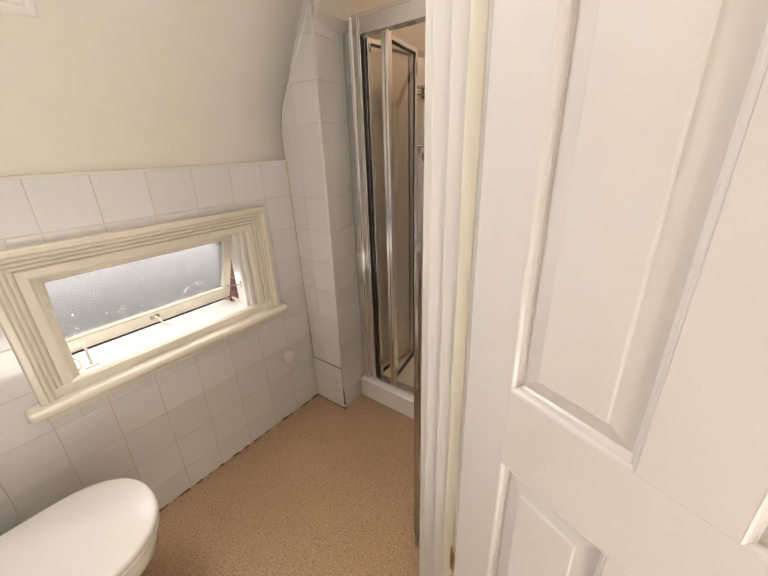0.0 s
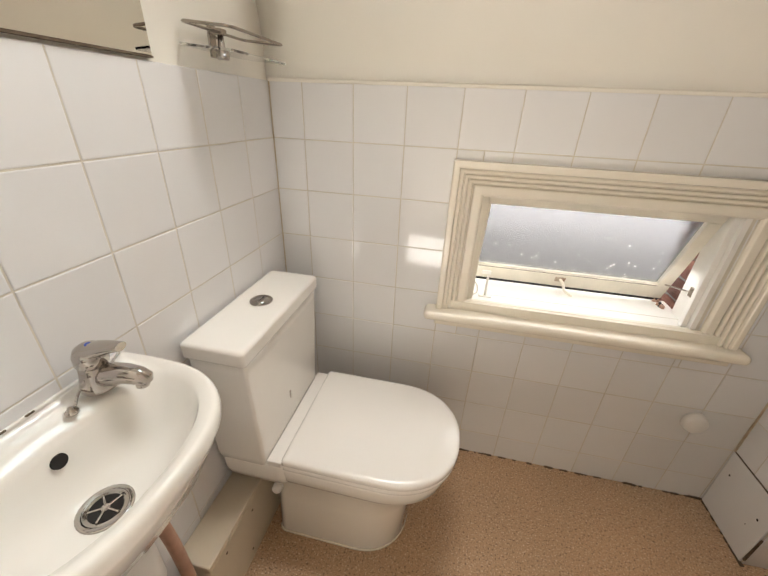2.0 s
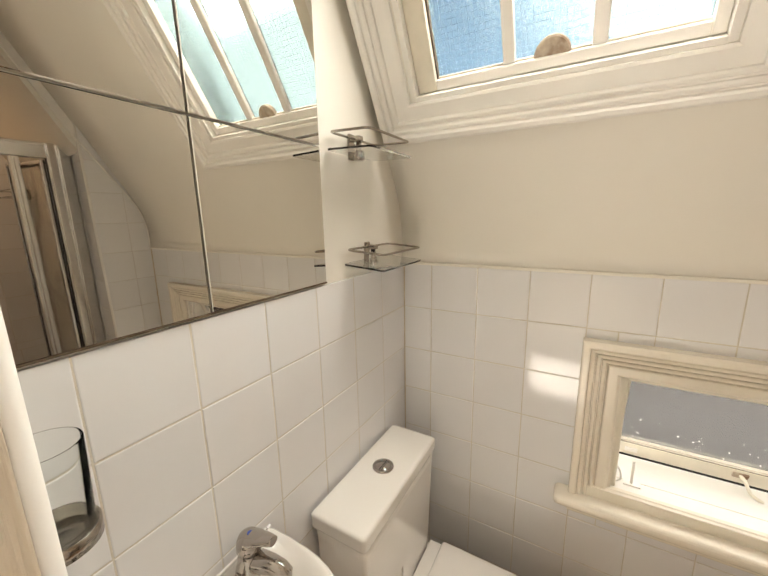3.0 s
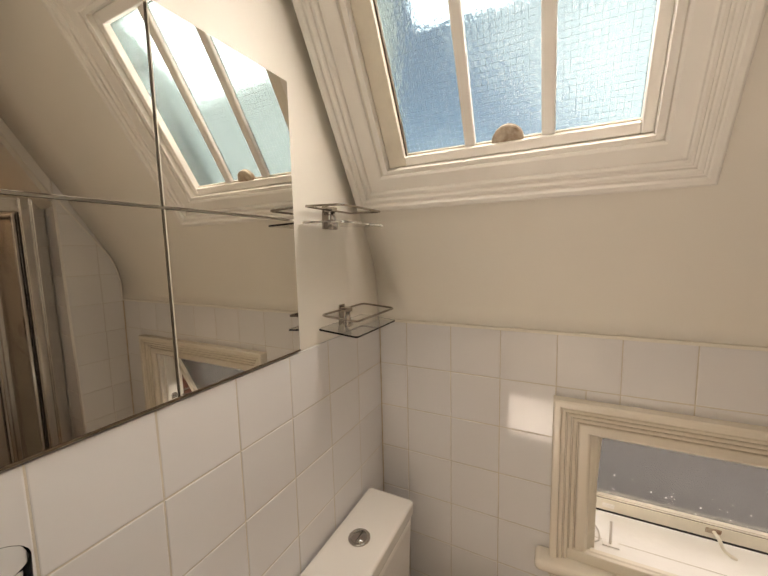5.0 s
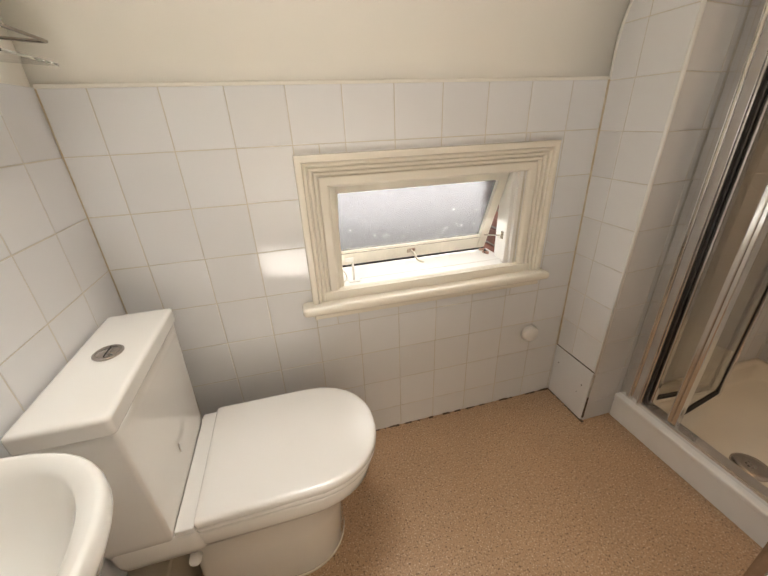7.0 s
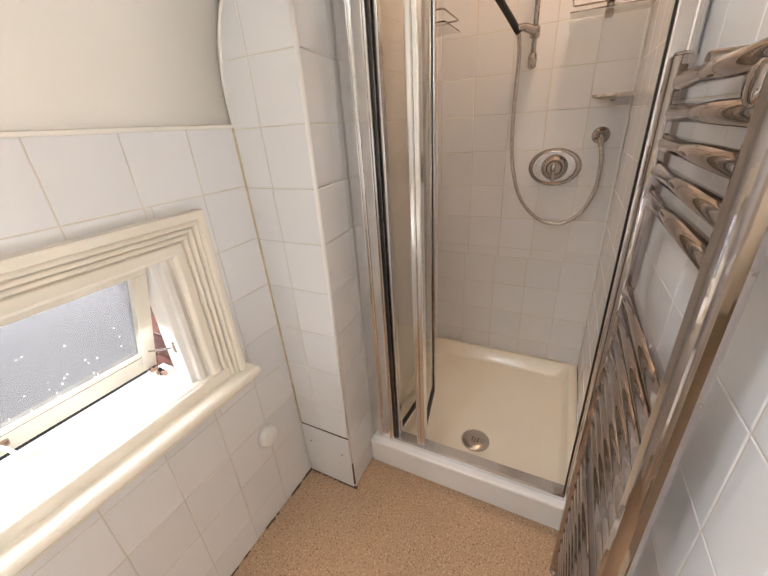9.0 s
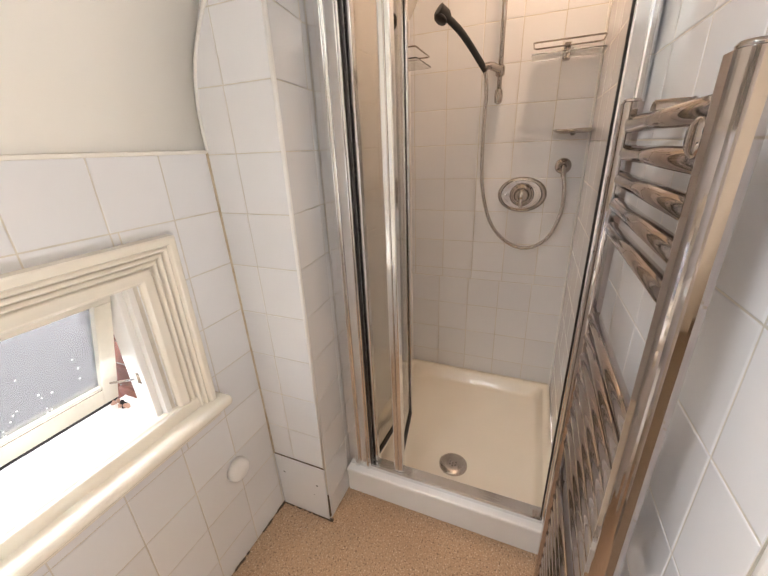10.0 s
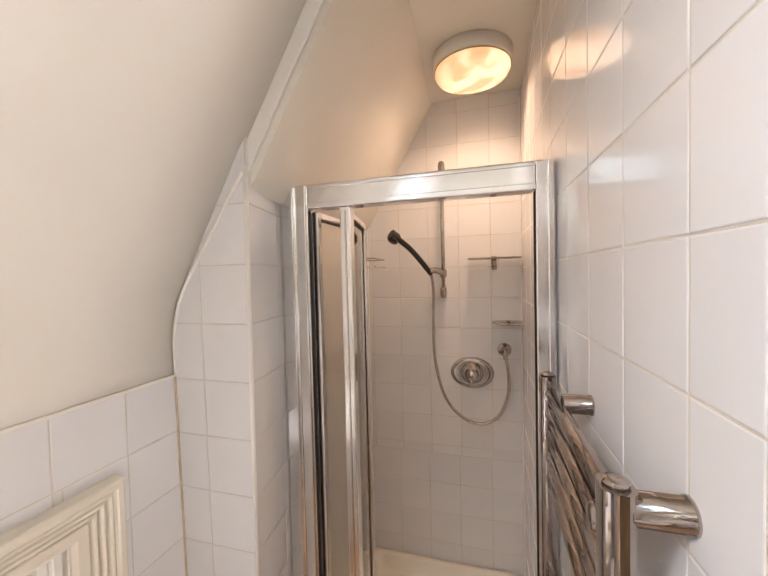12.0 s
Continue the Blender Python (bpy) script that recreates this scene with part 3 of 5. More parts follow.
# ---- the open door ----


def panel_door():
    """Four-panel door; local x along the leaf from the hinge, y out of the face, z up."""
    turn = math.radians(22.1)
    way = Vector((-math.sin(turn), -math.cos(turn), 0))
    out = Vector((-math.cos(turn), math.sin(turn), 0))
    m = Matrix((way, out, Vector((0, 0, 1)))).transposed().to_4x4()
    m.translation = Vector((1.052, -1.144, 0))
    door = thing("door_1", "white painted four-panel wooden door standing open into the hall", "door", kind="structure")
    w, top, t = 0.70, 2.0, 0.038
    xs = (0.100, 0.296, 0.397, 0.593)
    zs = (0.22, 0.80, 0.965, 1.86)

    def bar(name, x0, x1, z0, z1):
        part(name, box(x0, x1, -t, 0, z0, z1, 0.001, m=m), DOOR, door)

    bar("stile", 0, xs[0], 0.01, top)
    bar("stile", xs[3], w, 0.01, top)
    for z0, z1 in ((0.01, zs[0]), (zs[1], zs[2]), (zs[3], top)):
        bar("rail", xs[0], xs[3], z0, z1)
    for z0, z1 in ((zs[0], zs[1]), (zs[2], zs[3])):
        bar("muntin", xs[1], xs[2], z0, z1)
    face = m @ Matrix(((1, 0, 0, 0), (0, 0, 1, 0), (0, 1, 0, 0), (0, 0, 0, 1)))
    for x0, x1 in ((xs[0], xs[1]), (xs[2], xs[3])):
        for z0, z1 in ((zs[0], zs[1]), (zs[2], zs[3])):
            bm = bmesh.new()
            add_box(bm, x0, x1, -t + 0.008, -0.018, z0, z1, m=m)
            add_box(bm, x0 + 0.0468, x1 - 0.0468, -0.019, -0.0022, z0 + 0.0468, z1 - 0.0468, m=m)
            panel = part("panel", bm, DOOR, door)
            profile = [(0, -0.018), (0, 0.0004), (0.003, -0.001), (0.006, -0.005), (0.009, -0.0062), (0.0095, -0.013), (0.013, -0.0165), (0.044, -0.0075), (0.0448, -0.0030), (0.047, -0.0020), (0.047, -0.018)]
            moulding((x0, x1, z0, z1), profile, face, "moulding", DOOR, panel)
    for z in (0.345, 1.75):
        part("hinge_leaf", box(-0.019, -0.001, -0.006, -0.002, z - 0.045, z + 0.045, 0.001, m=m), BRASS, door, "worn brass hinge leaf")
        part("hinge", rod(m @ Vector((-0.006, -0.004, z - 0.04)), m @ Vector((-0.006, -0.004, z + 0.04)), 0.006), BRASS, door, "worn brass butt hinge")
    knob = lathe(m @ Vector((w - 0.06, 0, 0.88)), out, [(0, 0.024), (0.004, 0.024), (0.006, 0.01), (0.03, 0.009), (0.034, 0.02), (0.05, 0.026), (0.06, 0.018), (0.064, 0.0)])
    part("door_knob", knob, BRASS, door)


panel_door()

# ---- small window ----


def small_window():
    win = thing("window_1", "small cream top-hung window standing open, obscure glass", "window", kind="structure")
    m = Matrix(((1, 0, 0, 0), (0, 0, -1, 0), (0, 1, 0, 0), (0, 0, 0, 1)))
    profile = [(0, -0.004), (0, 0.030), (0.002, 0.0335), (0.005, 0.035), (0.016, 0.035), (0.019, 0.033), (0.0205, 0.028), (0.0215, 0.0255)]
    for k in range(3):
        a, top = 0.0225 + 0.0135 * k, 0.0295 - 0.005 * k
        profile += [(a, top - 0.003), (a + 0.002, top - 0.0006), (a + 0.005, top + 0.0006), (a + 0.008, top - 0.0006), (a + 0.0098, top - 0.004), (a + 0.0105, top - 0.013), (a + 0.0125, top - 0.013)]
    profile += [(0.0645, 0.0135), (0.067, 0.0150), (0.086, 0.0145), (0.090, 0.012), (0.094, 0.007), (0.094, -0.004)]
    moulding((0.545, 1.415, 0.612, 1.136), profile, m, "architrave", TRIM, win, "cream gloss moulded architrave")
    part("window_sill", box(0.508, 1.441, -0.066, 0.004, 0.640, 0.672, 0.014, 4), TRIM, win, "rounded cream window board")
    part("apron", box(0.55, 1.41, -0.020, 0.0, 0.668, 0.703, 0.003), TRIM, win)
    # lining of the opening
    part("lining", box(WX0 - 0.004, WX1 + 0.004, -0.004, 0.186, 0.690, 0.7015, 0.001), SILL, win, "white painted inner sill")
    part("sill_joint", box(WX0 + 0.012, WX1 - 0.012, 0.058, 0.0605, 0.7004, 0.7019), GROUT, win)
    part("lining", box(WX0 - 0.002, WX0 + 0.012, -0.004, 0.104, 0.7015, WZ1, 0.001), SASH, win)
    part("lining", box(WX1 - 0.012, WX1 + 0.002, -0.004, 0.104, 0.7015, WZ1, 0.001), SILL, win)
    part("lining", box(WX0 + 0.012, WX1 - 0.012, -0.004, 0.104, WZ1 - 0.010, WZ1 + 0.002, 0.001), SASH, win)
    part("sash_stop", box(WX1 - 0.028, WX1 - 0.012, 0.012, 0.030, 0.7015, WZ1 - 0.01, 0.002), SILL, win)
    part("sash_stop", box(WX0 + 0.012, WX0 + 0.024, 0.012, 0.030, 0.7015, WZ1 - 0.01, 0.002), SASH, win)
    part("outer_sill", box(WX0 - 0.03, WX1 + 0.004, 0.187, 0.24, 0.655, 0.682, 0.004), SILL_SHADE, win, "outer sill, coloured near black for the shaded gap")
    # sash: leans out at the foot
    lean = math.atan2(0.135, 0.335)
    s = Matrix.Translation((0, 0.045, WZ1 - 0.012)) @ Matrix.Rotation(lean, 4, "X")
    x0, x1, h, t = WX0 + 0.014, WX1 - 0.016, 0.352, 0.032
    sash = part("sash", box(x0, x1, 0, t, -0.034, 0, 0.002, m=s), SASH, win, "flaking cream window sash, open at its foot")
    for a in ((x0, x0 + 0.022, -h, -0.034), (x1 - 0.036, x1, -h, -0.034), (x0 + 0.022, x1 - 0.036, -h, -h + 0.058)):
        part("sash_bar", box(a[0], a[1], 0, t, a[2], a[3], 0.002, m=s), SASH, sash)
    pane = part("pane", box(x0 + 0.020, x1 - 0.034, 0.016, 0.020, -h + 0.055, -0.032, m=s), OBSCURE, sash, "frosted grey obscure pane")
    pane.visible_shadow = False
    part("putty", box(x0 + 0.022, x1 - 0.036, 0.004, 0.014, -h + 0.058, -h + 0.064, 0.002, m=s), SASH, sash)
    # Near-black strip paints the shade of the open gap under the sash.
    part("sash_gap_shade", box(x0 + 0.004, x1 - 0.004, 0.001, t - 0.004, -h - 0.010, -h, m=s), DARK, sash, "dark strip standing in for the shaded gap under the sash")
    specks = bmesh.new()
    rng = random.Random(5)
    for k in range(46):
        low = rng.random() < 0.7
        px, pz = rng.uniform(x0 + 0.05, x1 - 0.06), rng.uniform(-h + 0.06, -h + (0.12 if low else 0.26))
        r = rng.uniform(0.0007, 0.0019)
        add_box(specks, px - r, px + r, 0.0152, 0.0162, pz - r, pz + r * rng.uniform(0.6, 1.8), 0.0004, 1, m=s)
    tagged(part("paint_speck", specks, SILL, sash, "white paint specks on the pane"), kind="stuff")
    # catches and stays
    plate = s @ Vector((0.955, 0, -h + 0.036))
    part("latch_plate", box(0.938, 0.972, -0.004, 0, -h + 0.026, -h + 0.046, 0.003, m=s), RUST, win, "rusty painted latch plate")
    part("latch", sweep(smooth_line([plate + Vector((0, -0.004, 0)), plate + Vector((0.006, -0.022, -0.006)), plate + Vector((0.018, -0.028, -0.032)), plate + Vector((0.042, -0.032, -0.046))]), 0.0045), SASH, win)
    foot = Vector((0.700, 0.045, 0.7015))
    part("stay_pin", rod(foot, foot + Vector((0, 0, 0.075)), 0.004), SILL, win)
    part("stay_plate", box(0.680, 0.722, 0.034, 0.056, 0.7010, 0.706, 0.002), SILL, win)
    part("stay_plate", box(0.690, 0.722, -0.005, 0, -h + 0.020, -h + 0.038, 0.002, m=s), SILL, win)
    part("stay_hook", sweep(smooth_line([(0.652, 0.040, 0.95), (0.651, 0.042, 0.85), (0.654, 0.040, 0.77), (0.668, 0.034, 0.745), (0.672, 0.030, 0.722), (0.660, 0.026, 0.712)]), 0.0028), SILL, win, "painted-over wire hook")
    right = Vector((WX1 - 0.012, 0.050, 0.80))
    part("side_stay", rod(right, s @ Vector((x1 - 0.02, -0.003, -h + 0.07)), 0.003), CHROME, win, "thin metal side stay")
    part("stay_plate", box(WX1 - 0.018, WX1 - 0.011, 0.036, 0.064, 0.785, 0.815, 0.002), CHROME, win)
    grime = random.Random(21)
    for y, z, w, h2, mat in ((0.034, 1.000, 0.007, 0.028, RUST), (0.036, 0.950, 0.004, 0.012, RUST), (0.050, 0.860, 0.006, 0.020, MOULD), (0.046, 0.800, 0.004, 0.030, RUST), (0.060, 0.760, 0.005, 0.022, MOULD)):
        stain = box(WX0 + 0.011, WX0 + 0.0128, y - w, y + w, z - h2, z + h2, 0.0008, 1)
        for v in stain.verts:
            v.co.y += grime.uniform(-0.002, 0.002)
            v.co.z += grime.uniform(-0.005, 0.005)
        part("rust_stain", stain, mat, win, "rust and black grime on the painted lining")
    for k in range(9):
        c = Vector((WX1 - 0.020 - grime.uniform(0, 0.014), 0.120 + grime.uniform(0, 0.060), 0.7015))
        lump = lathe(c, (0, 0, 1), [(0, 0.007 * grime.uniform(0.5, 1.2)), (0.005 * grime.uniform(0.6, 2.0), 0.005), (0.012, 0.0)], 8)
        part("grime_lump", lump, DARK if k % 2 else COPPER, win, "crumbled dark grime at the sill's end")
    part("sash_crack", box(x0 + 0.023, x1 - 0.037, -0.0006, 0.0004, -h + 0.0578, -h + 0.0590, m=s), MOULD, sash)
    for z in (0.99, 0.93, 0.86):
        part("screw_hole", lathe((WX0 + 0.0125, 0.028, z), (1, 0, 0), [(0, 0.004), (0.002, 0.003)], 10), MOULD, win)


small_window()

# ---- roof window ----


def roof_window():
    win = thing("window_2", "white roof window with three wired obscure panes", "window", kind="structure")
    trim = [(0, -0.006), (0, 0.030), (0.002, 0.034), (0.006, 0.036), (0.015, 0.036), (0.019, 0.033), (0.021, 0.027), (0.024, 0.0255), (0.026, 0.028), (0.031, 0.0285), (0.035, 0.026), (0.0365, 0.020), (0.040, 0.0185), (0.042, 0.021), (0.047, 0.0215), (0.051, 0.019), (0.053, 0.013), (0.058, 0.012), (0.084, 0.010), (0.090, 0.007), (0.092, -0.006)]
    moulding((0.012, 0.818, HV0 - 0.092, HV1 + 0.092), trim, SLOPE, "architrave", SILL, win, "white gloss moulded architrave")
    d = -0.040
    for a in ((HX0 - 0.004, HX0 + 0.010, HV0, HV1), (HX1 - 0.010, HX1 + 0.004, HV0, HV1), (HX0 + 0.010, HX1 - 0.010, HV0 - 0.004, HV0 + 0.010), (HX0 + 0.010, HX1 - 0.010, HV1 - 0.010, HV1 + 0.004)):
        part("lining", box(a[0], a[1], a[2], a[3], d - 0.07, 0.002, 0.001, m=SLOPE), SILL, win)
    gx0, gx1, gv0, gv1 = 0.172, 0.690, HV0 + 0.034, HV1 - 0.04
    bars = (gx0, 0.331, 0.357, 0.505, 0.533, gx1)
    frame_part = part("casement", box(HX0 + 0.010, gx0, HV0 + 0.010, HV1 - 0.010, d - 0.02, d + 0.022, 0.003, m=SLOPE), SASH, win, "flaking white casement")
    for a in ((gx1, HX1 - 0.010, HV0 + 0.010, HV1 - 0.010), (gx0, gx1, HV0 + 0.010, gv0), (gx0, gx1, gv1, HV1 - 0.010)):
        part("casement_bar", box(*a, d - 0.02, d + 0.022, 0.003, m=SLOPE), SILL, frame_part)
    for a, b in ((bars[1], bars[2]), (bars[3], bars[4])):
        part("glazing_bar", box(a, b, gv0, gv1, d - 0.012, d + 0.012, 0.004, m=SLOPE), SILL, frame_part)
    for a, b in ((bars[0], bars[1]), (bars[2], bars[3]), (bars[4], bars[5])):
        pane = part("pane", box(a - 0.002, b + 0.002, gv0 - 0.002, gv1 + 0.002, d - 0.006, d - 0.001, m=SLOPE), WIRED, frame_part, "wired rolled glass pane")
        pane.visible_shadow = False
        mesh = bmesh.new()
        step = 0.0125
        for k in range(1, int((b - a) / step)):
            add_box(mesh, a + k * step - 0.00013, a + k * step + 0.00013, gv0, gv1, d - 0.0004, d + 0.00005, m=SLOPE)
        for k in range(1, int((gv1 - gv0) / step)):
            add_box(mesh, a, b, gv0 + k * step - 0.00013, gv0 + k * step + 0.00013, d - 0.0004, d + 0.00005, m=SLOPE)
        wire = part("wire_mesh", mesh, WIRE, pane, "fine square wire in the glass")
        wire.visible_shadow = False
        part("putty", box(a, b, gv0, gv0 + 0.004, d - 0.001, d + 0.008, 0.001, m=SLOPE), SASH, frame_part)
    part("putty", box(gx0, gx0 + 0.004, gv0, gv1, d - 0.001, d + 0.010, 0.001, m=SLOPE), MOULD, frame_part, "blackened cracked putty")
    bm = bmesh.new()
    rings = []
    for h in (d + 0.0, d + 0.012, d + 0.014):
        rings.append([SLOPE @ Vector((0.432 + (0.036 if h < d + 0.013 else 0.033) * math.cos(t), gv0 + (0.036 if h < d + 0.013 else 0.033) * math.sin(t), h)) for t in [math.pi * k / 16 for k in range(17)]])
    part("vent_tab", ring_loft(rings, smooth=False, bm=bm), RUST, frame_part, "rust-spotted half-round tab")


roof_window()

# ---- outside ----
tagged(structure("ground", box(-400, 400, 0.8, 800, -7.2, -7.0), GROUND, "dark ground outside, far below the window", "ground"))


# Added backdrop: pale roof and dark wall put a bright-to-grey gradient in the pane.
def far_house():
    house = thing("house", "guessed house behind the frosted pane, pale roof over dark wall", "house")
    part("wall", box(-9, 12, 9, 16, -7.0, -1.4), RENDERED, house)
    bm = bmesh.new()
    ring_loft([[Vector((x, y, z)) for y, z in ((8.7, -1.5), (16.3, -1.5), (12.5, 0.35))] for x in (-9.3, 12.3)], smooth=False, bm=bm)
    roof = part("roof", bm, SLATE, house, "grey slate roof")
    part("chimney", box(1.6, 2.4, 12.0, 13.0, 0.0, 1.3, 0.03), BRICK, roof)


far_house()


def brick_pier():
    """Brick reveal outside, beside the open sash."""
    pier = thing("brick_reveal", "red brick reveal outside the open window", "brick wall")
    part("mortar_core", box(WX1 + 0.016, WX1 + 0.40, 0.11, 0.25, 0.2, 1.40), MORTAR, pier)
    mesh = None
    rng = random.Random(3)
    for row in range(16):
        z = 0.22 + row * 0.073
        for k in range(2):
            off = 0.0 if row % 2 else -0.11
            y0, y1 = max(0.106, 0.106 + off + k * 0.225), min(0.256, 0.106 + off + k * 0.225 + 0.215)
            if y1 - y0 < 0.03:
                continue
            ob = part("brick", box(WX1 + 0.006, WX1 + 0.08, y0, y1, z, z + 0.063, 0.003, 1), BRICK, pier)
            ob.location.x = rng.uniform(-0.002, 0.002)


brick_pier()

# ---- toilet ----


def d_ring(x0, x1, yc, hw, z, r=0.03, n=12):
    """A D-shaped outline: square back at x0 with rounded corners, round front at x1."""
    out = []
    depth = min(hw * 1.08, x1 - x0 - r)
    for k in range(2 * n + 1):
        a = math.pi * (k / (2 * n)) - math.pi / 2
        c, s = math.cos(a), math.sin(a)
        p = 2.25
        out.append(Vector((x1 - depth + depth * abs(c) ** (2 / p), yc + hw * math.copysign(abs(s) ** (2 / p), s), z)))
    for cy, a0 in ((yc + hw - r, 90), (yc - hw + r, 180)):
        for k in range(5):
            a = radians(a0 + 90 * k / 4)
            out.append(Vector((x0 + r + r * math.cos(a), cy + r * math.sin(a), z)))
    return out


def toilet():
    loo = thing("toilet", "white close-coupled ceramic toilet with its lid closed", "toilet")
    yc = -0.318
    rings = [d_ring(0.135, 0.535, yc, 0.140, 0.0), d_ring(0.133, 0.540, yc, 0.143, 0.012), d_ring(0.140, 0.545, yc, 0.138, 0.18), d_ring(0.138, 0.550, yc, 0.140, 0.265), d_ring(0.130, 0.575, yc, 0.150, 0.292), d_ring(0.115, 0.625, yc, 0.166, 0.312), d_ring(0.105, 0.648, yc, 0.176, 0.335), d_ring(0.10, 0.655, yc, 0.180, 0.375), d_ring(0.10, 0.652, yc, 0.178, 0.388)]
    def lower(bm):
        return bent(bm, lambda p: Vector((p[0], p[1], p[2] - 0.016)))

    pan = part("pan", bent(ring_loft(rings), lambda p: Vector((p[0], p[1], p[2] * 0.96))), CERAMIC, loo)
    shelf = [rounded_loop(0.012, 0.215, yc - w, yc + w, z, 0.03) for w, z in ((0.165, 0.305), (0.180, 0.325), (0.186, 0.35), (0.186, 0.392), (0.182, 0.40))]
    part("pan_shelf", lower(ring_loft(shelf)), CERAMIC, pan)
    seat = [d_ring(0.205, 0.660, yc, 0.182, 0.391, 0.009), d_ring(0.202, 0.664, yc, 0.185, 0.394, 0.009), d_ring(0.202, 0.664, yc, 0.185, 0.405, 0.009), d_ring(0.206, 0.658, yc, 0.181, 0.408, 0.009)]
    part("seat", lower(ring_loft(seat)), SEAT, loo)
    lid = [d_ring(a, b, yc, w, z, 0.009) for a, b, w, z in ((0.206, 0.660, 0.181, 0.410), (0.203, 0.665, 0.1855, 0.4115), (0.202, 0.667, 0.187, 0.414), (0.202, 0.667, 0.187, 0.424), (0.2025, 0.6665, 0.1865, 0.427), (0.205, 0.664, 0.184, 0.4305), (0.209, 0.660, 0.180, 0.4325), (0.216, 0.652, 0.172, 0.4338), (0.24, 0.62, 0.145, 0.4345))]
    part("lid", lower(ring_loft(lid)), SEAT, loo)
    part("hinge_bar", lower(box(0.159, 0.2005, yc - 0.184, yc + 0.184, 0.398, 0.416, 0.003, 2)), SEAT, loo)
    body = [rounded_loop(0.014, x1, yc - w, yc + w - dy, z, r) for x1, w, dy, z, r in ((0.148, 0.165, 0.02, 0.345, 0.016), (0.156, 0.184, 0.02, 0.372, 0.012), (0.157, 0.188, 0.018, 0.40, 0.009), (0.159, 0.202, 0.006, 0.70, 0.008), (0.159, 0.204, 0.004, 0.737, 0.008))]
    cistern = part("cistern", ring_loft(body), CERAMIC, loo)
    cover = [rounded_loop(0.008 + i, 0.166 - i, yc - 0.214 + i, yc + 0.204 - i, z, 0.010) for i, z in ((0.003, 0.737), (0.0005, 0.738), (0.0, 0.740), (0.0, 0.742), (0.0, 0.766), (0.0, 0.769), (0.0012, 0.7725), (0.004, 0.7750), (0.008, 0.7762), (0.012, 0.7765), (0.02, 0.7765))]
    lid2 = part("cistern_lid", ring_loft(cover), CERAMIC, cistern)
    part("flush_button", lathe((0.086, yc + 0.006, 0.777), (0, 0, 1), [(0, 0.030), (0.003, 0.030), (0.005, 0.027), (0.0045, 0.023), (0.003, 0.022), (0.005, 0.021), (0.006, 0.0)]), CHROME, cistern, "chrome dual flush button")
    part("button_split", box(0.085, 0.087, yc - 0.015, yc + 0.027, 0.7825, 0.7834), DARK, cistern)
    part("maker_mark", box(0.1585, 0.1605, yc - 0.026, yc - 0.020, 0.475, 0.502, 0.002), STEEL, cistern, "small grey maker's mark")
    part("floor_seal", ring_loft([d_ring(0.131, 0.541, yc, 0.146, 0.0005), d_ring(0.133, 0.539, yc, 0.144, 0.006)]), TRAY, loo, "cream sealant line round the foot")
    part("bolt_cap", lathe((0.165, yc - 0.152, 0.255), (0, -1, 0), [(0, 0.014), (0.016, 0.014), (0.022, 0.010), (0.024, 0.0)]), PLASTIC, loo)
    part("soil_connector", rod((0.02, yc, 0.19), (0.16, yc, 0.19), 0.05), PLASTIC, loo)


toilet()

boxing = thing("pipe_boxing", "cream painted pipe boxing along the foot of the wall", "pipe boxing")
part("top_board", box(0.002, 0.098, -0.700, -0.003, 0.222, 0.240, 0.003), BOXING, boxing)
part("front_board", box(0.080, 0.098, -0.700, -0.003, 0.0, 0.222, 0.002), BOXING, boxing)
part("end_board", box(0.002, 0.080, -0.698, -0.682, 0.0, 0.222, 0.002), BOXING, boxing)
for y, z in ((-0.36, 0.232), (-0.52, 0.205), (-0.55, 0.06), (-0.64, 0.215)):
    part("screw_head", lathe((0.098, y, z - 0.02), (1, 0, 0), [(0, 0.004), (0.001, 0.003)], 10), MOULD, boxing)

# ---- basin ----
BY = -0.836


def basin_out(scale, z, shift=0.0, n=48, grow=0.0):
    out = []
    for k in range(n):
        a = 2 * math.pi * k / n
        c, s = math.cos(a), math.sin(a)
        p = 2.7
        x = 0.06 + (0.214 * scale + grow) * math.copysign(abs(c) ** (2 / p), c)
        y = BY + (0.198 * scale + grow) * math.copysign(abs(s) ** (2 / p), s)
        out.append(Vector((max(x - shift, 0.003), y, z)))
    return out


def bowl(cx, front, back, half, z, n=48, p=2.25):
    out = []
    for k in range(n):
        a = 2 * math.pi * k / n
        c, s = math.cos(a), math.sin(a)
        out.append(Vector((cx + (front if c > 0 else back) * math.copysign(abs(c) ** (2 / p), c), BY + half * math.copysign(abs(s) ** (2 / p), s), z)))
    return out


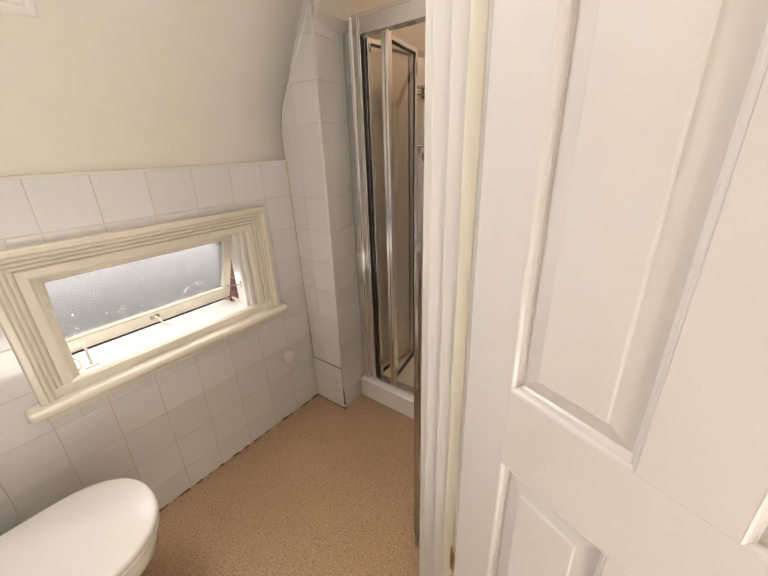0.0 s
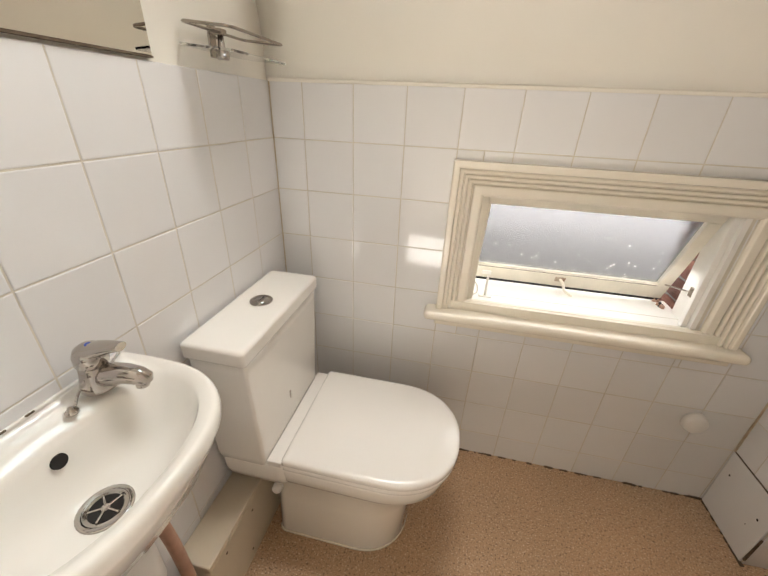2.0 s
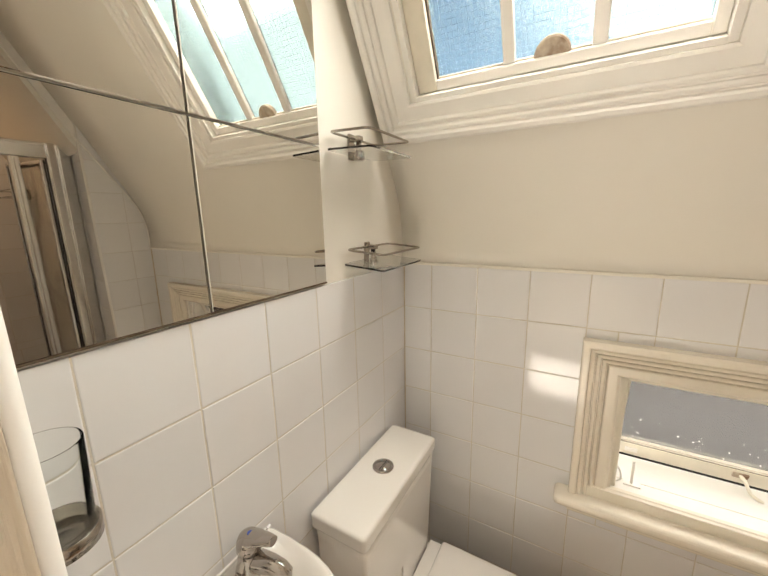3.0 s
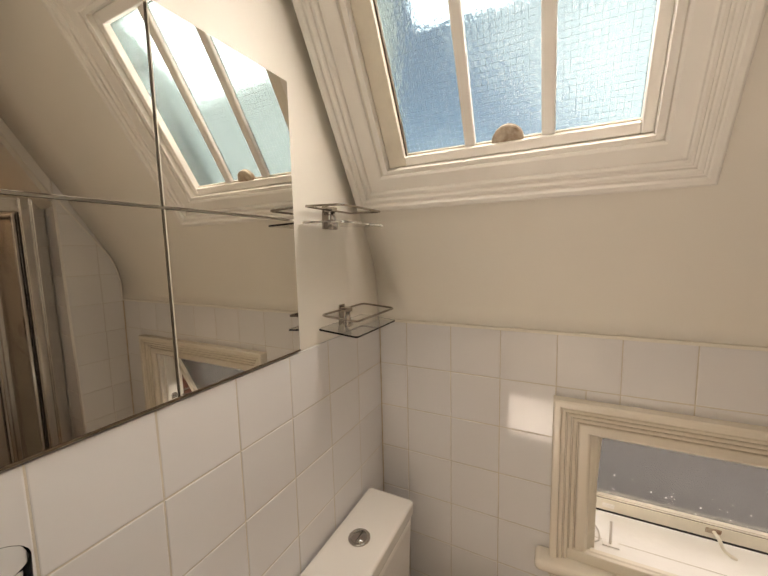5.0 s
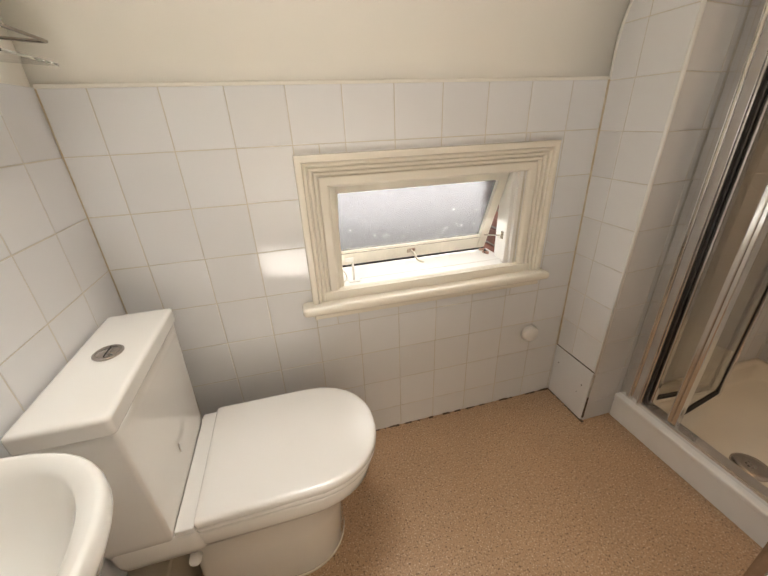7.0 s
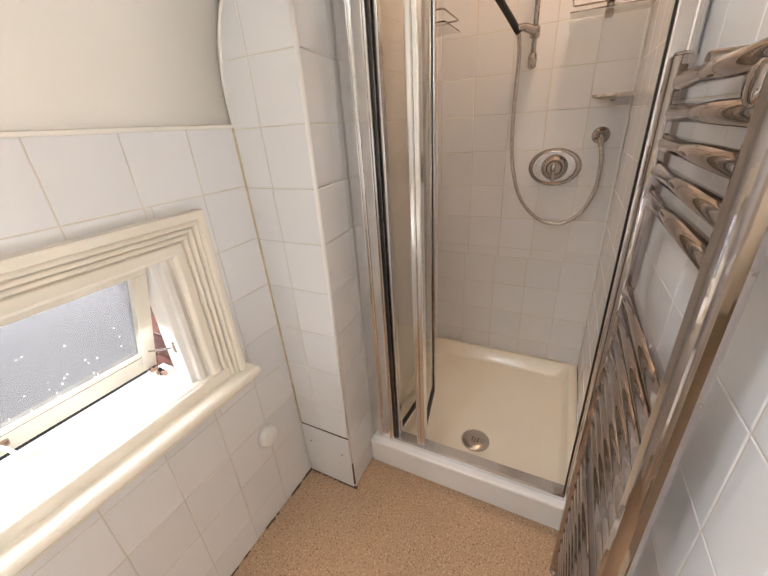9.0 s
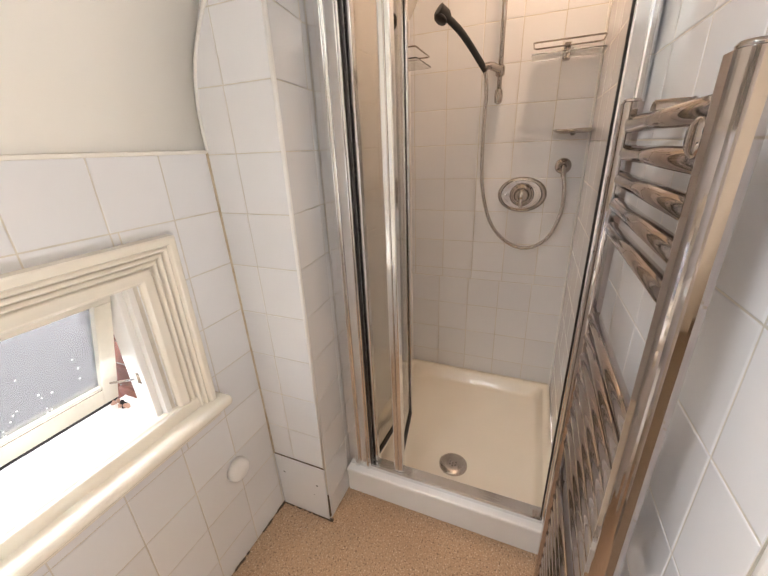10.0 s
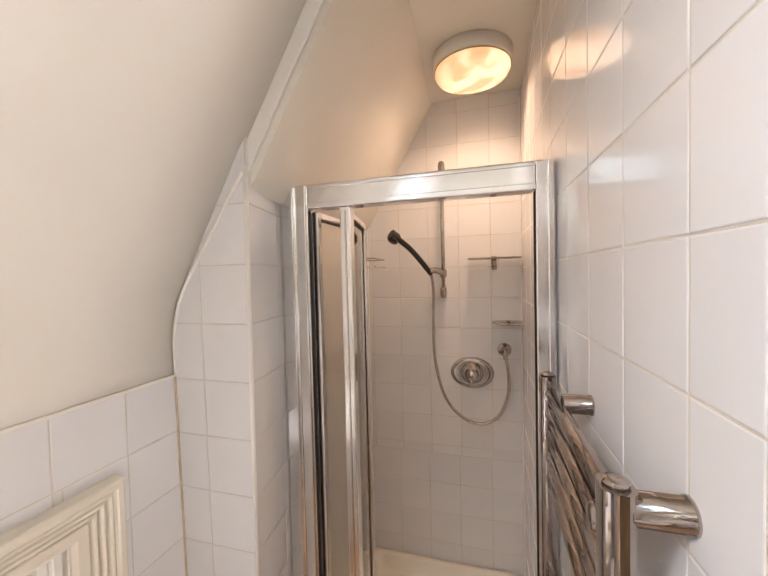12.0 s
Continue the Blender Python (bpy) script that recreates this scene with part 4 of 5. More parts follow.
def basin():
    sink = thing("wash_basin", "small white ceramic wall basin with two chrome taps", "basin")
    rings = [basin_out(0.42, 0.655), basin_out(0.62, 0.675), basin_out(0.84, 0.735), basin_out(0.94, 0.785), basin_out(0.985, 0.805), basin_out(1.0, 0.815), basin_out(1.0, 0.827), basin_out(0.99, 0.834), basin_out(0.97, 0.837), basin_out(0.945, 0.835), bowl(0.105, 0.142, 0.083, 0.176, 0.829), bowl(0.118, 0.126, 0.062, 0.166, 0.822), bowl(0.124, 0.115, 0.060, 0.154, 0.806), bowl(0.128, 0.103, 0.062, 0.136, 0.782), bowl(0.130, 0.086, 0.058, 0.110, 0.755), bowl(0.131, 0.064, 0.050, 0.078, 0.735), bowl(0.131, 0.042, 0.040, 0.046, 0.725), bowl(0.131, 0.030, 0.030, 0.030, 0.722, p=2.0)]
    part("bowl", ring_loft(rings), CERAMIC, sink)
    part("waste_ring", lathe((0.131, BY, 0.7215), (0, 0, 1), [(0, 0.036), (0.003, 0.036), (0.0045, 0.033), (0.003, 0.024), (0.0015, 0.022)]), CHROME, sink, "chrome waste ring")
    part("waste_hole", lathe((0.131, BY, 0.7233), (0, 0, 1), [(0, 0.0215), (0.0006, 0.0215)]), DARK, sink)
    bm = lathe((0.131, BY, 0.7236), (0, 0, 1), [(0, 0.006), (0.0015, 0.006)], 12)
    for k in range(5):
        a = 2 * math.pi * k / 5
        rod((0.131 + 0.004 * math.cos(a), BY + 0.004 * math.sin(a), 0.7243), (0.131 + 0.022 * math.cos(a), BY + 0.022 * math.sin(a), 0.7243), 0.0018, 8, bm)
    part("waste_grid", bm, CHROME, sink)
    part("overflow", lathe((0.0655, BY + 0.010, 0.790), (0.95, 0, 0.32), [(0, 0.011), (0.0025, 0.011), (0.003, 0.010)], 20), DARK, sink, "dark overflow hole")
    part("sealant", box(0.0, 0.006, BY - 0.19, BY + 0.195, 0.833, 0.840, 0.002), PLASTIC, sink)
    for y, w in ((-0.845, 0.030), (-0.80, 0.012), (-0.905, 0.010)):
        part("mould_spot", box(0.0045, 0.0075, y - w / 2, y + w / 2, 0.8385, 0.8415, 0.001), MOULD, sink, "black mould in the sealant")
    part("waste_trap", lathe((0.131, BY, 0.50), (0, 0, 1), [(0, 0.020), (0.01, 0.032), (0.10, 0.032), (0.105, 0.024), (0.16, 0.024), (0.16, 0.034), (0.19, 0.034), (0.19, 0.02), (0.22, 0.02)]), PLASTIC, sink, "white plastic bottle trap")
    part("waste_pipe", sweep(smooth_line([(0.131, BY, 0.58), (0.08, BY + 0.01, 0.575), (0.02, BY + 0.02, 0.55)]), 0.019), PLASTIC, sink)
    for y in (-0.745, -0.955):
        part("supply_pipe", sweep(smooth_line([(0.05, y, 0.67), (0.055, y + 0.01, 0.52), (0.06, y + 0.02, 0.36), (0.055, y + 0.03, 0.10)]), 0.014), COPPER, sink, "pinkish lagged supply pipe")


basin()


def tap(y, dot, turn):
    faucet = thing("basin_tap", "chrome basin tap with a lever head, limescaled", "tap", "basin taps")
    m = Matrix.Translation((0.040, y, 0.833)) @ Matrix.Rotation(radians(turn), 4, "Z")

    def spun(points, radii, name, mat=CHROME):
        line = [m @ Vector(p) for p in points]
        part(name, sweep(line, radii, 20), mat, faucet)

    base = m @ Vector((0, 0, 0))
    part("body", lathe(base, (0, 0, 1), [(0, 0.026), (0.004, 0.027), (0.010, 0.0255), (0.030, 0.021), (0.042, 0.019), (0.044, 0.017)]), CHROME, faucet)
    spun([(0.004, 0, 0.016), (0.026, 0, 0.026), (0.050, 0, 0.028), (0.070, 0, 0.025), (0.081, 0, 0.019), (0.083, 0, 0.014)], [0.018, 0.019, 0.0165, 0.0150, 0.013, 0.007], "spout")
    part("aerator", rod(m @ Vector((0.072, 0, 0.015)), m @ Vector((0.071, 0, 0.004)), 0.0100), STEEL, faucet)
    part("lever_head", lathe(m @ Vector((0, 0, 0.044)), m.to_3x3() @ Vector((0.22, 0, 1)), [(0, 0.018), (0.004, 0.0225), (0.018, 0.0235), (0.028, 0.021), (0.034, 0.015), (0.037, 0.006), (0.0375, 0)]), CHROME, faucet)
    line = smooth_line([(0.002, 0, 0.064), (0.022, 0, 0.076), (0.040, 0, 0.083), (0.058, 0, 0.086)], 5)
    bm = sweep([Vector(p) for p in line], [0.0215 - 0.011 * k / (len(line) - 1) for k in range(len(line))], 16)
    for v in bm.verts:
        v.co.z = 0.074 + (v.co.z - 0.074) * 0.55
        v.co = m @ v.co
    part("lever", bm, CHROME, faucet)
    part("colour_dot", lathe(m @ Vector((0.008, 0, 0.0812)), m.to_3x3() @ Vector((0.22, 0, 1)), [(0, 0.006), (0.0008, 0.005)], 14), dot, faucet, "cold mark" if dot is BLUE else "hot mark")


tap(-0.722, BLUE, 10)
tap(-0.945, RED, 20)


def chain():
    plug = thing("plug_chain", "short chrome ball chain lying by the tap", "plug chain")
    for name, points in (("tied_chain", [(0.020, -0.690, 0.838), (0.012, -0.668, 0.840), (0.006, -0.652, 0.841)]), ("loose_chain", [(0.030, -0.742, 0.842), (0.034, -0.752, 0.841), (0.046, -0.768, 0.836), (0.050, -0.776, 0.834)])):
        line = smooth_line(points, 12)
        part(name, sweep(line, [0.0025 if k % 3 else 0.0010 for k in range(len(line))], 8), STEEL, plug)
    part("end_ring", lathe((0.052, -0.779, 0.832), (0, 0, 1), [(0, 0.009), (0.004, 0.009), (0.006, 0.005), (0.010, 0.004)], 16), CHROME, plug)


chain()

# ---- mirrors ----
for k, (y0, y1, z0, z1) in enumerate(((-0.712, -0.415, 1.318, 1.622), (-1.020, -0.714, 1.318, 1.622), (-0.712, -0.415, 1.624, 1.925), (-1.020, -0.714, 1.624, 1.925))):
    glass_tile = tagged(part("mirror_tile", box(-0.006, 0.0035, y0 + 0.0008, y1 - 0.0008, z0 + 0.0008, z1 - 0.0008, 0.0012, 1), MIRROR), "square frameless mirror tile, tarnished along its edges", "mirror", "mirror tiles over the basin")
for y0, y1, z0, z1 in ((-0.712, -0.415, 1.316, 1.3192), (-1.02, -0.714, 1.316, 1.3192)):
    tagged(part("mirror_edge_stain", box(-0.005, 0.0042, y0, y1, z0, z1), MOULD), "dark tarnish line under the mirror tiles", "stain")

# ---- wire shelves ----


def rail_shelf(base, out, along, width, depth, y_off=0.0, droop=0.0, label="chrome rail shelf with a small glass plate on the wall"):
    """A bracket on the wall, a rail loop above and a glass plate below. base: wall point at the rail's height."""
    shelf = thing("wire_shelf", label, "shelf", "chrome rail shelves")
    o, a = Vector(out), Vector(along)
    m = Matrix((o, a, Vector((0, 0, 1)))).transposed().to_4x4()
    m.translation = Vector(base)
    m = m @ Matrix.Rotation(radians(droop), 4, "Y")
    loop = [m @ p for p in rounded_loop(0.012, depth, y_off - width / 2, y_off + width / 2, 0.0, 0.014)]
    part("rail", sweep(loop, 0.0030, 8, closed=True), DARK_CHROME, shelf)
    bm = box(0.0, 0.006, -0.012, 0.012, -0.050, 0.012, 0.002, m=m)
    add_box(bm, 0.004, 0.034, -0.010, 0.010, -0.006, 0.006, 0.002, m=m)
    part("bracket", bm, DARK_CHROME, shelf)
    plate = rounded_loop(0.006, depth + 0.006, y_off - width / 2 - 0.004, y_off + width / 2 + 0.004, -0.040, 0.008)
    part("glass_plate", ring_loft([[m @ p for p in plate], [m @ (p + Vector((0, 0, 0.0045))) for p in plate]], smooth=False), CLEAR, shelf, "clear glass plate")
    part("clamp", lathe(m @ Vector((0.028, 0, -0.052)), (0, 0, 1), [(0, 0.010), (0.004, 0.014), (0.010, 0.014), (0.012, 0.010), (0.020, 0.008), (0.046, 0.006)]), CHROME, shelf)
    for z in (-0.010, -0.026):
        part("screw_hole", lathe(m @ Vector((0.0, 0.02, z)), o, [(0, 0.003), (0.001, 0.0028)], 8), MOULD, shelf)


rail_shelf((-0.006, -0.225, 1.388), (1, 0, 0), (0, 1, 0), 0.215, 0.118, droop=5)
rail_shelf((-0.006, -0.285, 1.658), (1, 0, 0), (0, 1, 0), 0.195, 0.118, droop=2)
rail_shelf((EAST, -0.855, 1.640), (-1, 0, 0), (0, -1, 0), 0.235, 0.115)
rail_shelf((2.42, NICHE, 1.650), (0, -1, 0), (-1, 0, 0), 0.20, 0.12)

# ---- tumbler ----
tumbler = thing("tumbler_holder", "clear glass tumbler in a chrome ring holder on the wall", "tumbler holder")
cup = lathe((0.055, -0.956, 1.129), (0, 0, 1), [(0, 0.0), (0, 0.029), (0.002, 0.0325), (0.004, 0.033), (0.113, 0.0365), (0.1145, 0.0360), (0.1145, 0.0350), (0.113, 0.0342), (0.014, 0.0300), (0.010, 0.0270), (0.009, 0.0)], 32)
part("tumbler", cup, TUMBLER, tumbler, "clear glass tumbler").visible_shadow = False
part("holder_ring", lathe((0.055, -0.956, 1.122), (0, 0, 1), [(0, 0.034), (0, 0.0375), (0.018, 0.0375), (0.018, 0.0348), (0.002, 0.0345)]), DARK_CHROME, tumbler, "dark chrome ring")
part("holder_arm", rod((0.0, -0.956, 1.131), (0.020, -0.956, 1.131), 0.008), CHROME, tumbler)

# ---- wall vent cap and access panel ----
tagged(part("wall_vent", lathe((1.438, 0.0, 0.362), (0, -1, 0), [(0, 0.037), (0.010, 0.037), (0.022, 0.034), (0.027, 0.028), (0.029, 0.0)]), PLASTIC), "round white plastic vent cap on the tiled wall", "vent")
panel = thing("access_panel", "white tile access panel with screw holes at the pier foot", "access panel")
part("panel_face", bent(box(PIER - 0.006, PIER + 0.001, NICHE + 0.004, -0.004, 0.004, 0.262, 0.002), pier_lean), TILE, panel)
for y, z in ((-0.036, 0.185), (-0.178, 0.170), (-0.160, 0.118)):
    part("screw_hole", lathe((PIER - 0.0058 - 0.018 * z, y, z), (-1, 0, 0), [(0, 0.0042 if z > 0.15 else 0.002), (0.0008, 0.003 if z > 0.15 else 0.0016)], 10), DARK, panel)
part("gap_line", bent(box(PIER - 0.003, PIER + 0.002, NICHE + 0.002, -0.002, 0.262, 0.2655), pier_lean), MOULD, panel, "dark joint over the panel")
part("gap_line", box(PIER - 0.004, PIER + 0.002, NICHE - 0.002, NICHE + 0.0035, 0.02, 0.13), MOULD, panel)

# ---- shower ----
tray = thing("shower_tray", "cream acrylic shower tray with a tiled-in white front", "shower tray")
TX0, TX1, TY0, TY1 = 1.772, EAST - 0.002, SOUTH + 0.002, NICHE - 0.002
rings = [rounded_loop(TX0 + i, TX1 - i, TY0 + i, TY1 - i, z, max(0.012, r)) for i, z, r in ((0.0, 0.02, 0.0), (0.0, 0.105, 0.0), (0.004, 0.112, 0.01), (0.030, 0.112, 0.02), (0.038, 0.104, 0.03), (0.052, 0.055, 0.05), (0.070, 0.047, 0.06), (0.30, 0.043, 0.05))]
part("tray_body", ring_loft(rings), TRAY, tray)
part("front_board", box(1.752, 1.776, SOUTH + 0.004, NICHE - 0.004, 0.0, 0.100, 0.002), PLASTIC, tray, "white front board")
part("front_lip", box(1.745, 1.800, SOUTH + 0.004, NICHE - 0.004, 0.100, 0.122, 0.006, 3), PLASTIC, tray, "rounded white lip with yellowed sealant")
part("sealant", box(1.790, 1.800, SOUTH + 0.006, NICHE - 0.006, 0.120, 0.130, 0.003), GROUT, tray, "yellowed sealant")
part("waste_cover", lathe((1.975, -0.600, 0.0440), (0, 0, 1), [(0, 0.058), (0.005, 0.058), (0.010, 0.052), (0.013, 0.03), (0.014, 0.0)]), STEEL, tray, "grey metal waste cover")
for k in range(6):
    a = 2 * math.pi * k / 6
    r = 0.013 if k else 0.0
    part("waste_slot", lathe((1.972 + r * math.cos(a), -0.600 + r * math.sin(a), 0.0572), (0, 0, 1), [(0, 0.0032), (0.0008, 0.0032)], 10), DARK, tray)


def enclosure():
    e = thing("shower_enclosure", "polished aluminium shower frame with its bifold glass door folded back", "shower enclosure")
    x = 1.795
    y0, y1, z0, z1 = SOUTH + 0.002, -0.262, 0.122, 1.842

    def upright(name, ya, yb, sign, base):
        post = part(name, box(x - 0.022, x + 0.022, ya, yb, z0, z1, 0.003), ALLOY, e)
        w = yb - ya
        for a, b in ((0.10, 0.42),):
            part("rib", box(x - 0.030, x - 0.018, ya + w * a, ya + w * b, z0 + 0.004, z1 - 0.004, 0.003), ALLOY, post)
        return post

    upright("wall_channel", y1 - 0.012, NICHE - 0.002, 1, z0)
    upright("post", y1 - 0.052, y1 - 0.012, 1, z0)
    upright("post", y0, y0 + 0.045, 1, z0)
    part("seal", box(x - 0.016, x - 0.008, y1 - 0.0565, y1 - 0.052, z0 + 0.03, z1 - 0.075, 0.001), RUBBER, e, "black rubber door seal")
    part("seal", box(x - 0.016, x - 0.008, y0 + 0.045, y0 + 0.0495, z0 + 0.03, z1 - 0.075, 0.001), RUBBER, e, "black rubber door seal")
    head = part("head_rail", box(x - 0.024, x + 0.024, y0 + 0.045, y1 - 0.052, z1 - 0.072, z1, 0.004), ALLOY, e)
    part("rib", box(x - 0.028, x - 0.022, y0 + 0.045, y1 - 0.052, z1 - 0.072, z1 - 0.055, 0.003), ALLOY, head)
    part("rib", box(x - 0.027, x - 0.022, y0 + 0.045, y1 - 0.052, z1 - 0.014, z1 - 0.004, 0.002), ALLOY, head)
    sill = part("bottom_rail", box(x - 0.022, x + 0.022, y0 + 0.045, y1 - 0.052, z0, z0 + 0.026, 0.003), ALLOY, e)
    part("rib", box(x - 0.026, x - 0.018, y0 + 0.045, y1 - 0.052, z0 + 0.016, z0 + 0.024, 0.002), ALLOY, sill)
    part("corner_plug", box(x - 0.026, x + 0.0, y0 + 0.046, y0 + 0.075, z0 + 0.026, z0 + 0.034, 0.003), STEEL, e)
    # folded leaves
    for (ax, ay), (bx, by) in (((x + 0.004, y1 - 0.064), (2.092, -0.345)), ((2.092, -0.372), (x + 0.006, -0.425))):
        way = Vector((bx - ax, by - ay, 0))
        w = way.length
        way.normalize()
        m = Matrix((way, Vector((-way.y, way.x, 0)), Vector((0, 0, 1)))).transposed().to_4x4()
        m.translation = Vector((ax, ay, 0))
        leaf = part("door_leaf", box(0, w, -0.0025, 0.0025, 0.165, 1.752, m=m), SMOKED, e, "clear glass leaf folded inwards")
        leaf.visible_shadow = False
        for a, b in ((-0.004, 0.016), (w - 0.014, w + 0.006)):
            part("leaf_stile", box(a, b, -0.011, 0.011, 0.152, 1.765, 0.003, m=m), ALLOY, leaf)
            part("leaf_seal", box(a + (0.020 if a < 0.1 else -0.004), b + (0.004 if a < 0.1 else -0.020), -0.005, 0.005, 0.165, 1.752, m=m), RUBBER, leaf)
        for a, b in ((0.152, 0.172), (1.745, 1.765)):
            part("leaf_rail", box(0.016, w - 0.014, -0.010, 0.010, a, b, 0.003, m=m), ALLOY, leaf)
            part("leaf_rail_seal", box(0.018, w - 0.016, -0.0105, 0.0105, a + (0.020 if a < 1 else -0.004), b + (0.004 if a < 1 else -0.020), m=m), RUBBER, leaf)
    part("fold_post", box(x - 0.018, x + 0.012, -0.446, -0.412, 0.148, 1.770, 0.004), ALLOY, e, "leading edge of the folded door")
    part("fold_groove", box(x - 0.0205, x - 0.0175, -0.432, -0.427, 0.16, 1.76, 0.001), STEEL, e)
    part("guide_block", box(x - 0.012, x + 0.016, -0.444, -0.420, 0.149, 0.168, 0.003), RUBBER, e)


enclosure()


def shower_set():
    s = thing("shower_rail_set", "chrome riser rail with black hand shower and hose", "shower")
    rx, ry = EAST - 0.045, -0.618
    rail = part("riser_rail", rod((rx, ry, 1.50), (rx, ry, 2.08), 0.0095, 20), CHROME, s)
    for z in (1.485, 2.085):
        part("rail_bracket", lathe((rx - 0.002, ry, z - 0.030), (0, 0, 1), [(0, 0.006), (0.008, 0.015), (0.030, 0.017), (0.052, 0.015), (0.060, 0.006)], 20), CHROME, rail)
        part("rail_foot", rod((rx, ry, z), (EAST + 0.001, ry, z), 0.012), CHROME, rail)
    part("slider", lathe((rx, ry, 1.555), (0, 0, 1), [(0, 0.012), (0.006, 0.018), (0.034, 0.018), (0.042, 0.012)], 20), CHROME, s)
    cradle = Vector((rx - 0.060, ry + 0.060, 1.585))
    part("cradle_arm", sweep(smooth_line([(rx - 0.008, ry, 1.578), (rx - 0.030, ry + 0.034, 1.592), tuple(cradle)]), [0.015] * 8 + [0.014] * 8 + [0.013], 14), CHROME, s)
    tip = Vector((rx - 0.205, ry + 0.205, 1.755))
    mid = cradle + (tip - cradle) * 0.5 + Vector((0, 0, 0.020))
    line = smooth_line([tuple(cradle - (tip - cradle) * 0.06), tuple(mid), tuple(tip)], 8)
    n = len(line)
    part("hand_shower", sweep(line, [0.012 + 0.0015 * (k / n) + (0.010 if k > n * 0.72 else 0.0) for k in range(n)], 16), RUBBER, s, "black hand shower head")
    way = (line[-1] - line[-4]).normalized()
    part("spray_face", lathe(line[-1] - way * 0.020 + Vector((-0.004, 0.004, -0.014)), (-0.45, 0.35, -0.80), [(0, 0.022), (0.006, 0.025), (0.010, 0.023), (0.011, 0.0)]), RUBBER, s, "dark spray face")
    hose = smooth_line([tuple(cradle - (tip - cradle) * 0.05), (rx - 0.030, -0.572, 1.50), (rx - 0.006, -0.566, 1.30), (rx, -0.575, 1.12), (rx, -0.620, 0.965), (rx, -0.700, 0.875), (rx, -0.790, 0.852), (rx, -0.868, 0.900), (rx - 0.002, -0.908, 1.00), (rx - 0.004, -0.912, 1.10), (rx - 0.004, -0.900, 1.175)], 14)
    part("hose", sweep(hose, [0.0075 + (0.0008 if k % 2 else 0.0) for k in range(len(hose))], 10), STEEL, s, "ribbed metal hose")
    part("hose_outlet", lathe((EAST + 0.001, -0.897, 1.205), (-1, 0, 0), [(0, 0.032), (0.006, 0.032), (0.012, 0.028), (0.014, 0.016), (0.040, 0.014), (0.048, 0.012)]), CHROME, s, "chrome wall outlet")
    part("outlet_elbow", rod((EAST - 0.038, -0.897, 1.21), (rx - 0.004, -0.900, 1.165), 0.010), CHROME, s)


shower_set()

mixer = thing("shower_mixer", "chrome oval concealed shower mixer", "shower mixer")
bm = bmesh.new()
ovals = []
for d, sy, sz in ((-0.001, 0.104, 0.077), (0.006, 0.104, 0.077), (0.013, 0.098, 0.071), (0.016, 0.086, 0.060), (0.014, 0.070, 0.050)):
    ovals.append([Vector((EAST - d, -0.745 + sy * math.cos(t), 1.086 + sz * math.sin(t))) for t in [2 * math.pi * k / 40 for k in range(40)]])
part("plate", ring_loft(ovals, bm=bm), CHROME, mixer)
part("control", lathe((EAST - 0.012, -0.745, 1.086), (-1, 0, 0), [(0, 0.052), (0.012, 0.050), (0.018, 0.034), (0.022, 0.030), (0.040, 0.028), (0.048, 0.022), (0.050, 0.0)]), CHROME, mixer)
part("control_lever", sweep(smooth_line([(EAST - 0.045, -0.745, 1.086), (EAST - 0.060, -0.745, 1.060), (EAST - 0.066, -0.745, 1.035)]), 0.008), CHROME, mixer)

dish = thing("soap_dish", "small chrome and glass soap dish on the shower wall", "soap dish")
part("dish", ring_loft([[Vector((EAST - 0.055 + sx * math.cos(t), -0.915 + sy * math.sin(t), z)) for t in [2 * math.pi * k / 28 for k in range(28)]] for sx, sy, z in ((0.030, 0.050, 1.330), (0.050, 0.072, 1.338), (0.052, 0.075, 1.346), (0.047, 0.069, 1.345), (0.030, 0.05, 1.338))]), STEEL, dish)
part("dish_bracket", rod((EAST + 0.001, -0.915, 1.334), (EAST - 0.03, -0.915, 1.334), 0.012), CHROME, dish)

lamp = thing("ceiling_light", "round flush ceiling light with a lit warm glass diffuser", "ceiling light")
part("rim", lathe((2.285, -0.775, CEIL + 0.001), (0, 0, -1), [(0, 0.152), (0.048, 0.152), (0.052, 0.149), (0.052, 0.144)], 48), SOFFIT, lamp, "cream metal rim")
part("diffuser", lathe((2.285, -0.775, CEIL - 0.050), (0, 0, -1), [(0, 0.1435), (0.012, 0.1435), (0.026, 0.136), (0.036, 0.115), (0.042, 0.07), (0.044, 0.0)], 48), LAMP, lamp, "lit warm glass diffuser").visible_shadow = False
part("rim_line", lathe((2.285, -0.775, CEIL - 0.0515), (0, 0, -1), [(0, 0.1465), (0.003, 0.1465), (0.003, 0.1440)], 48), BRASS, lamp)

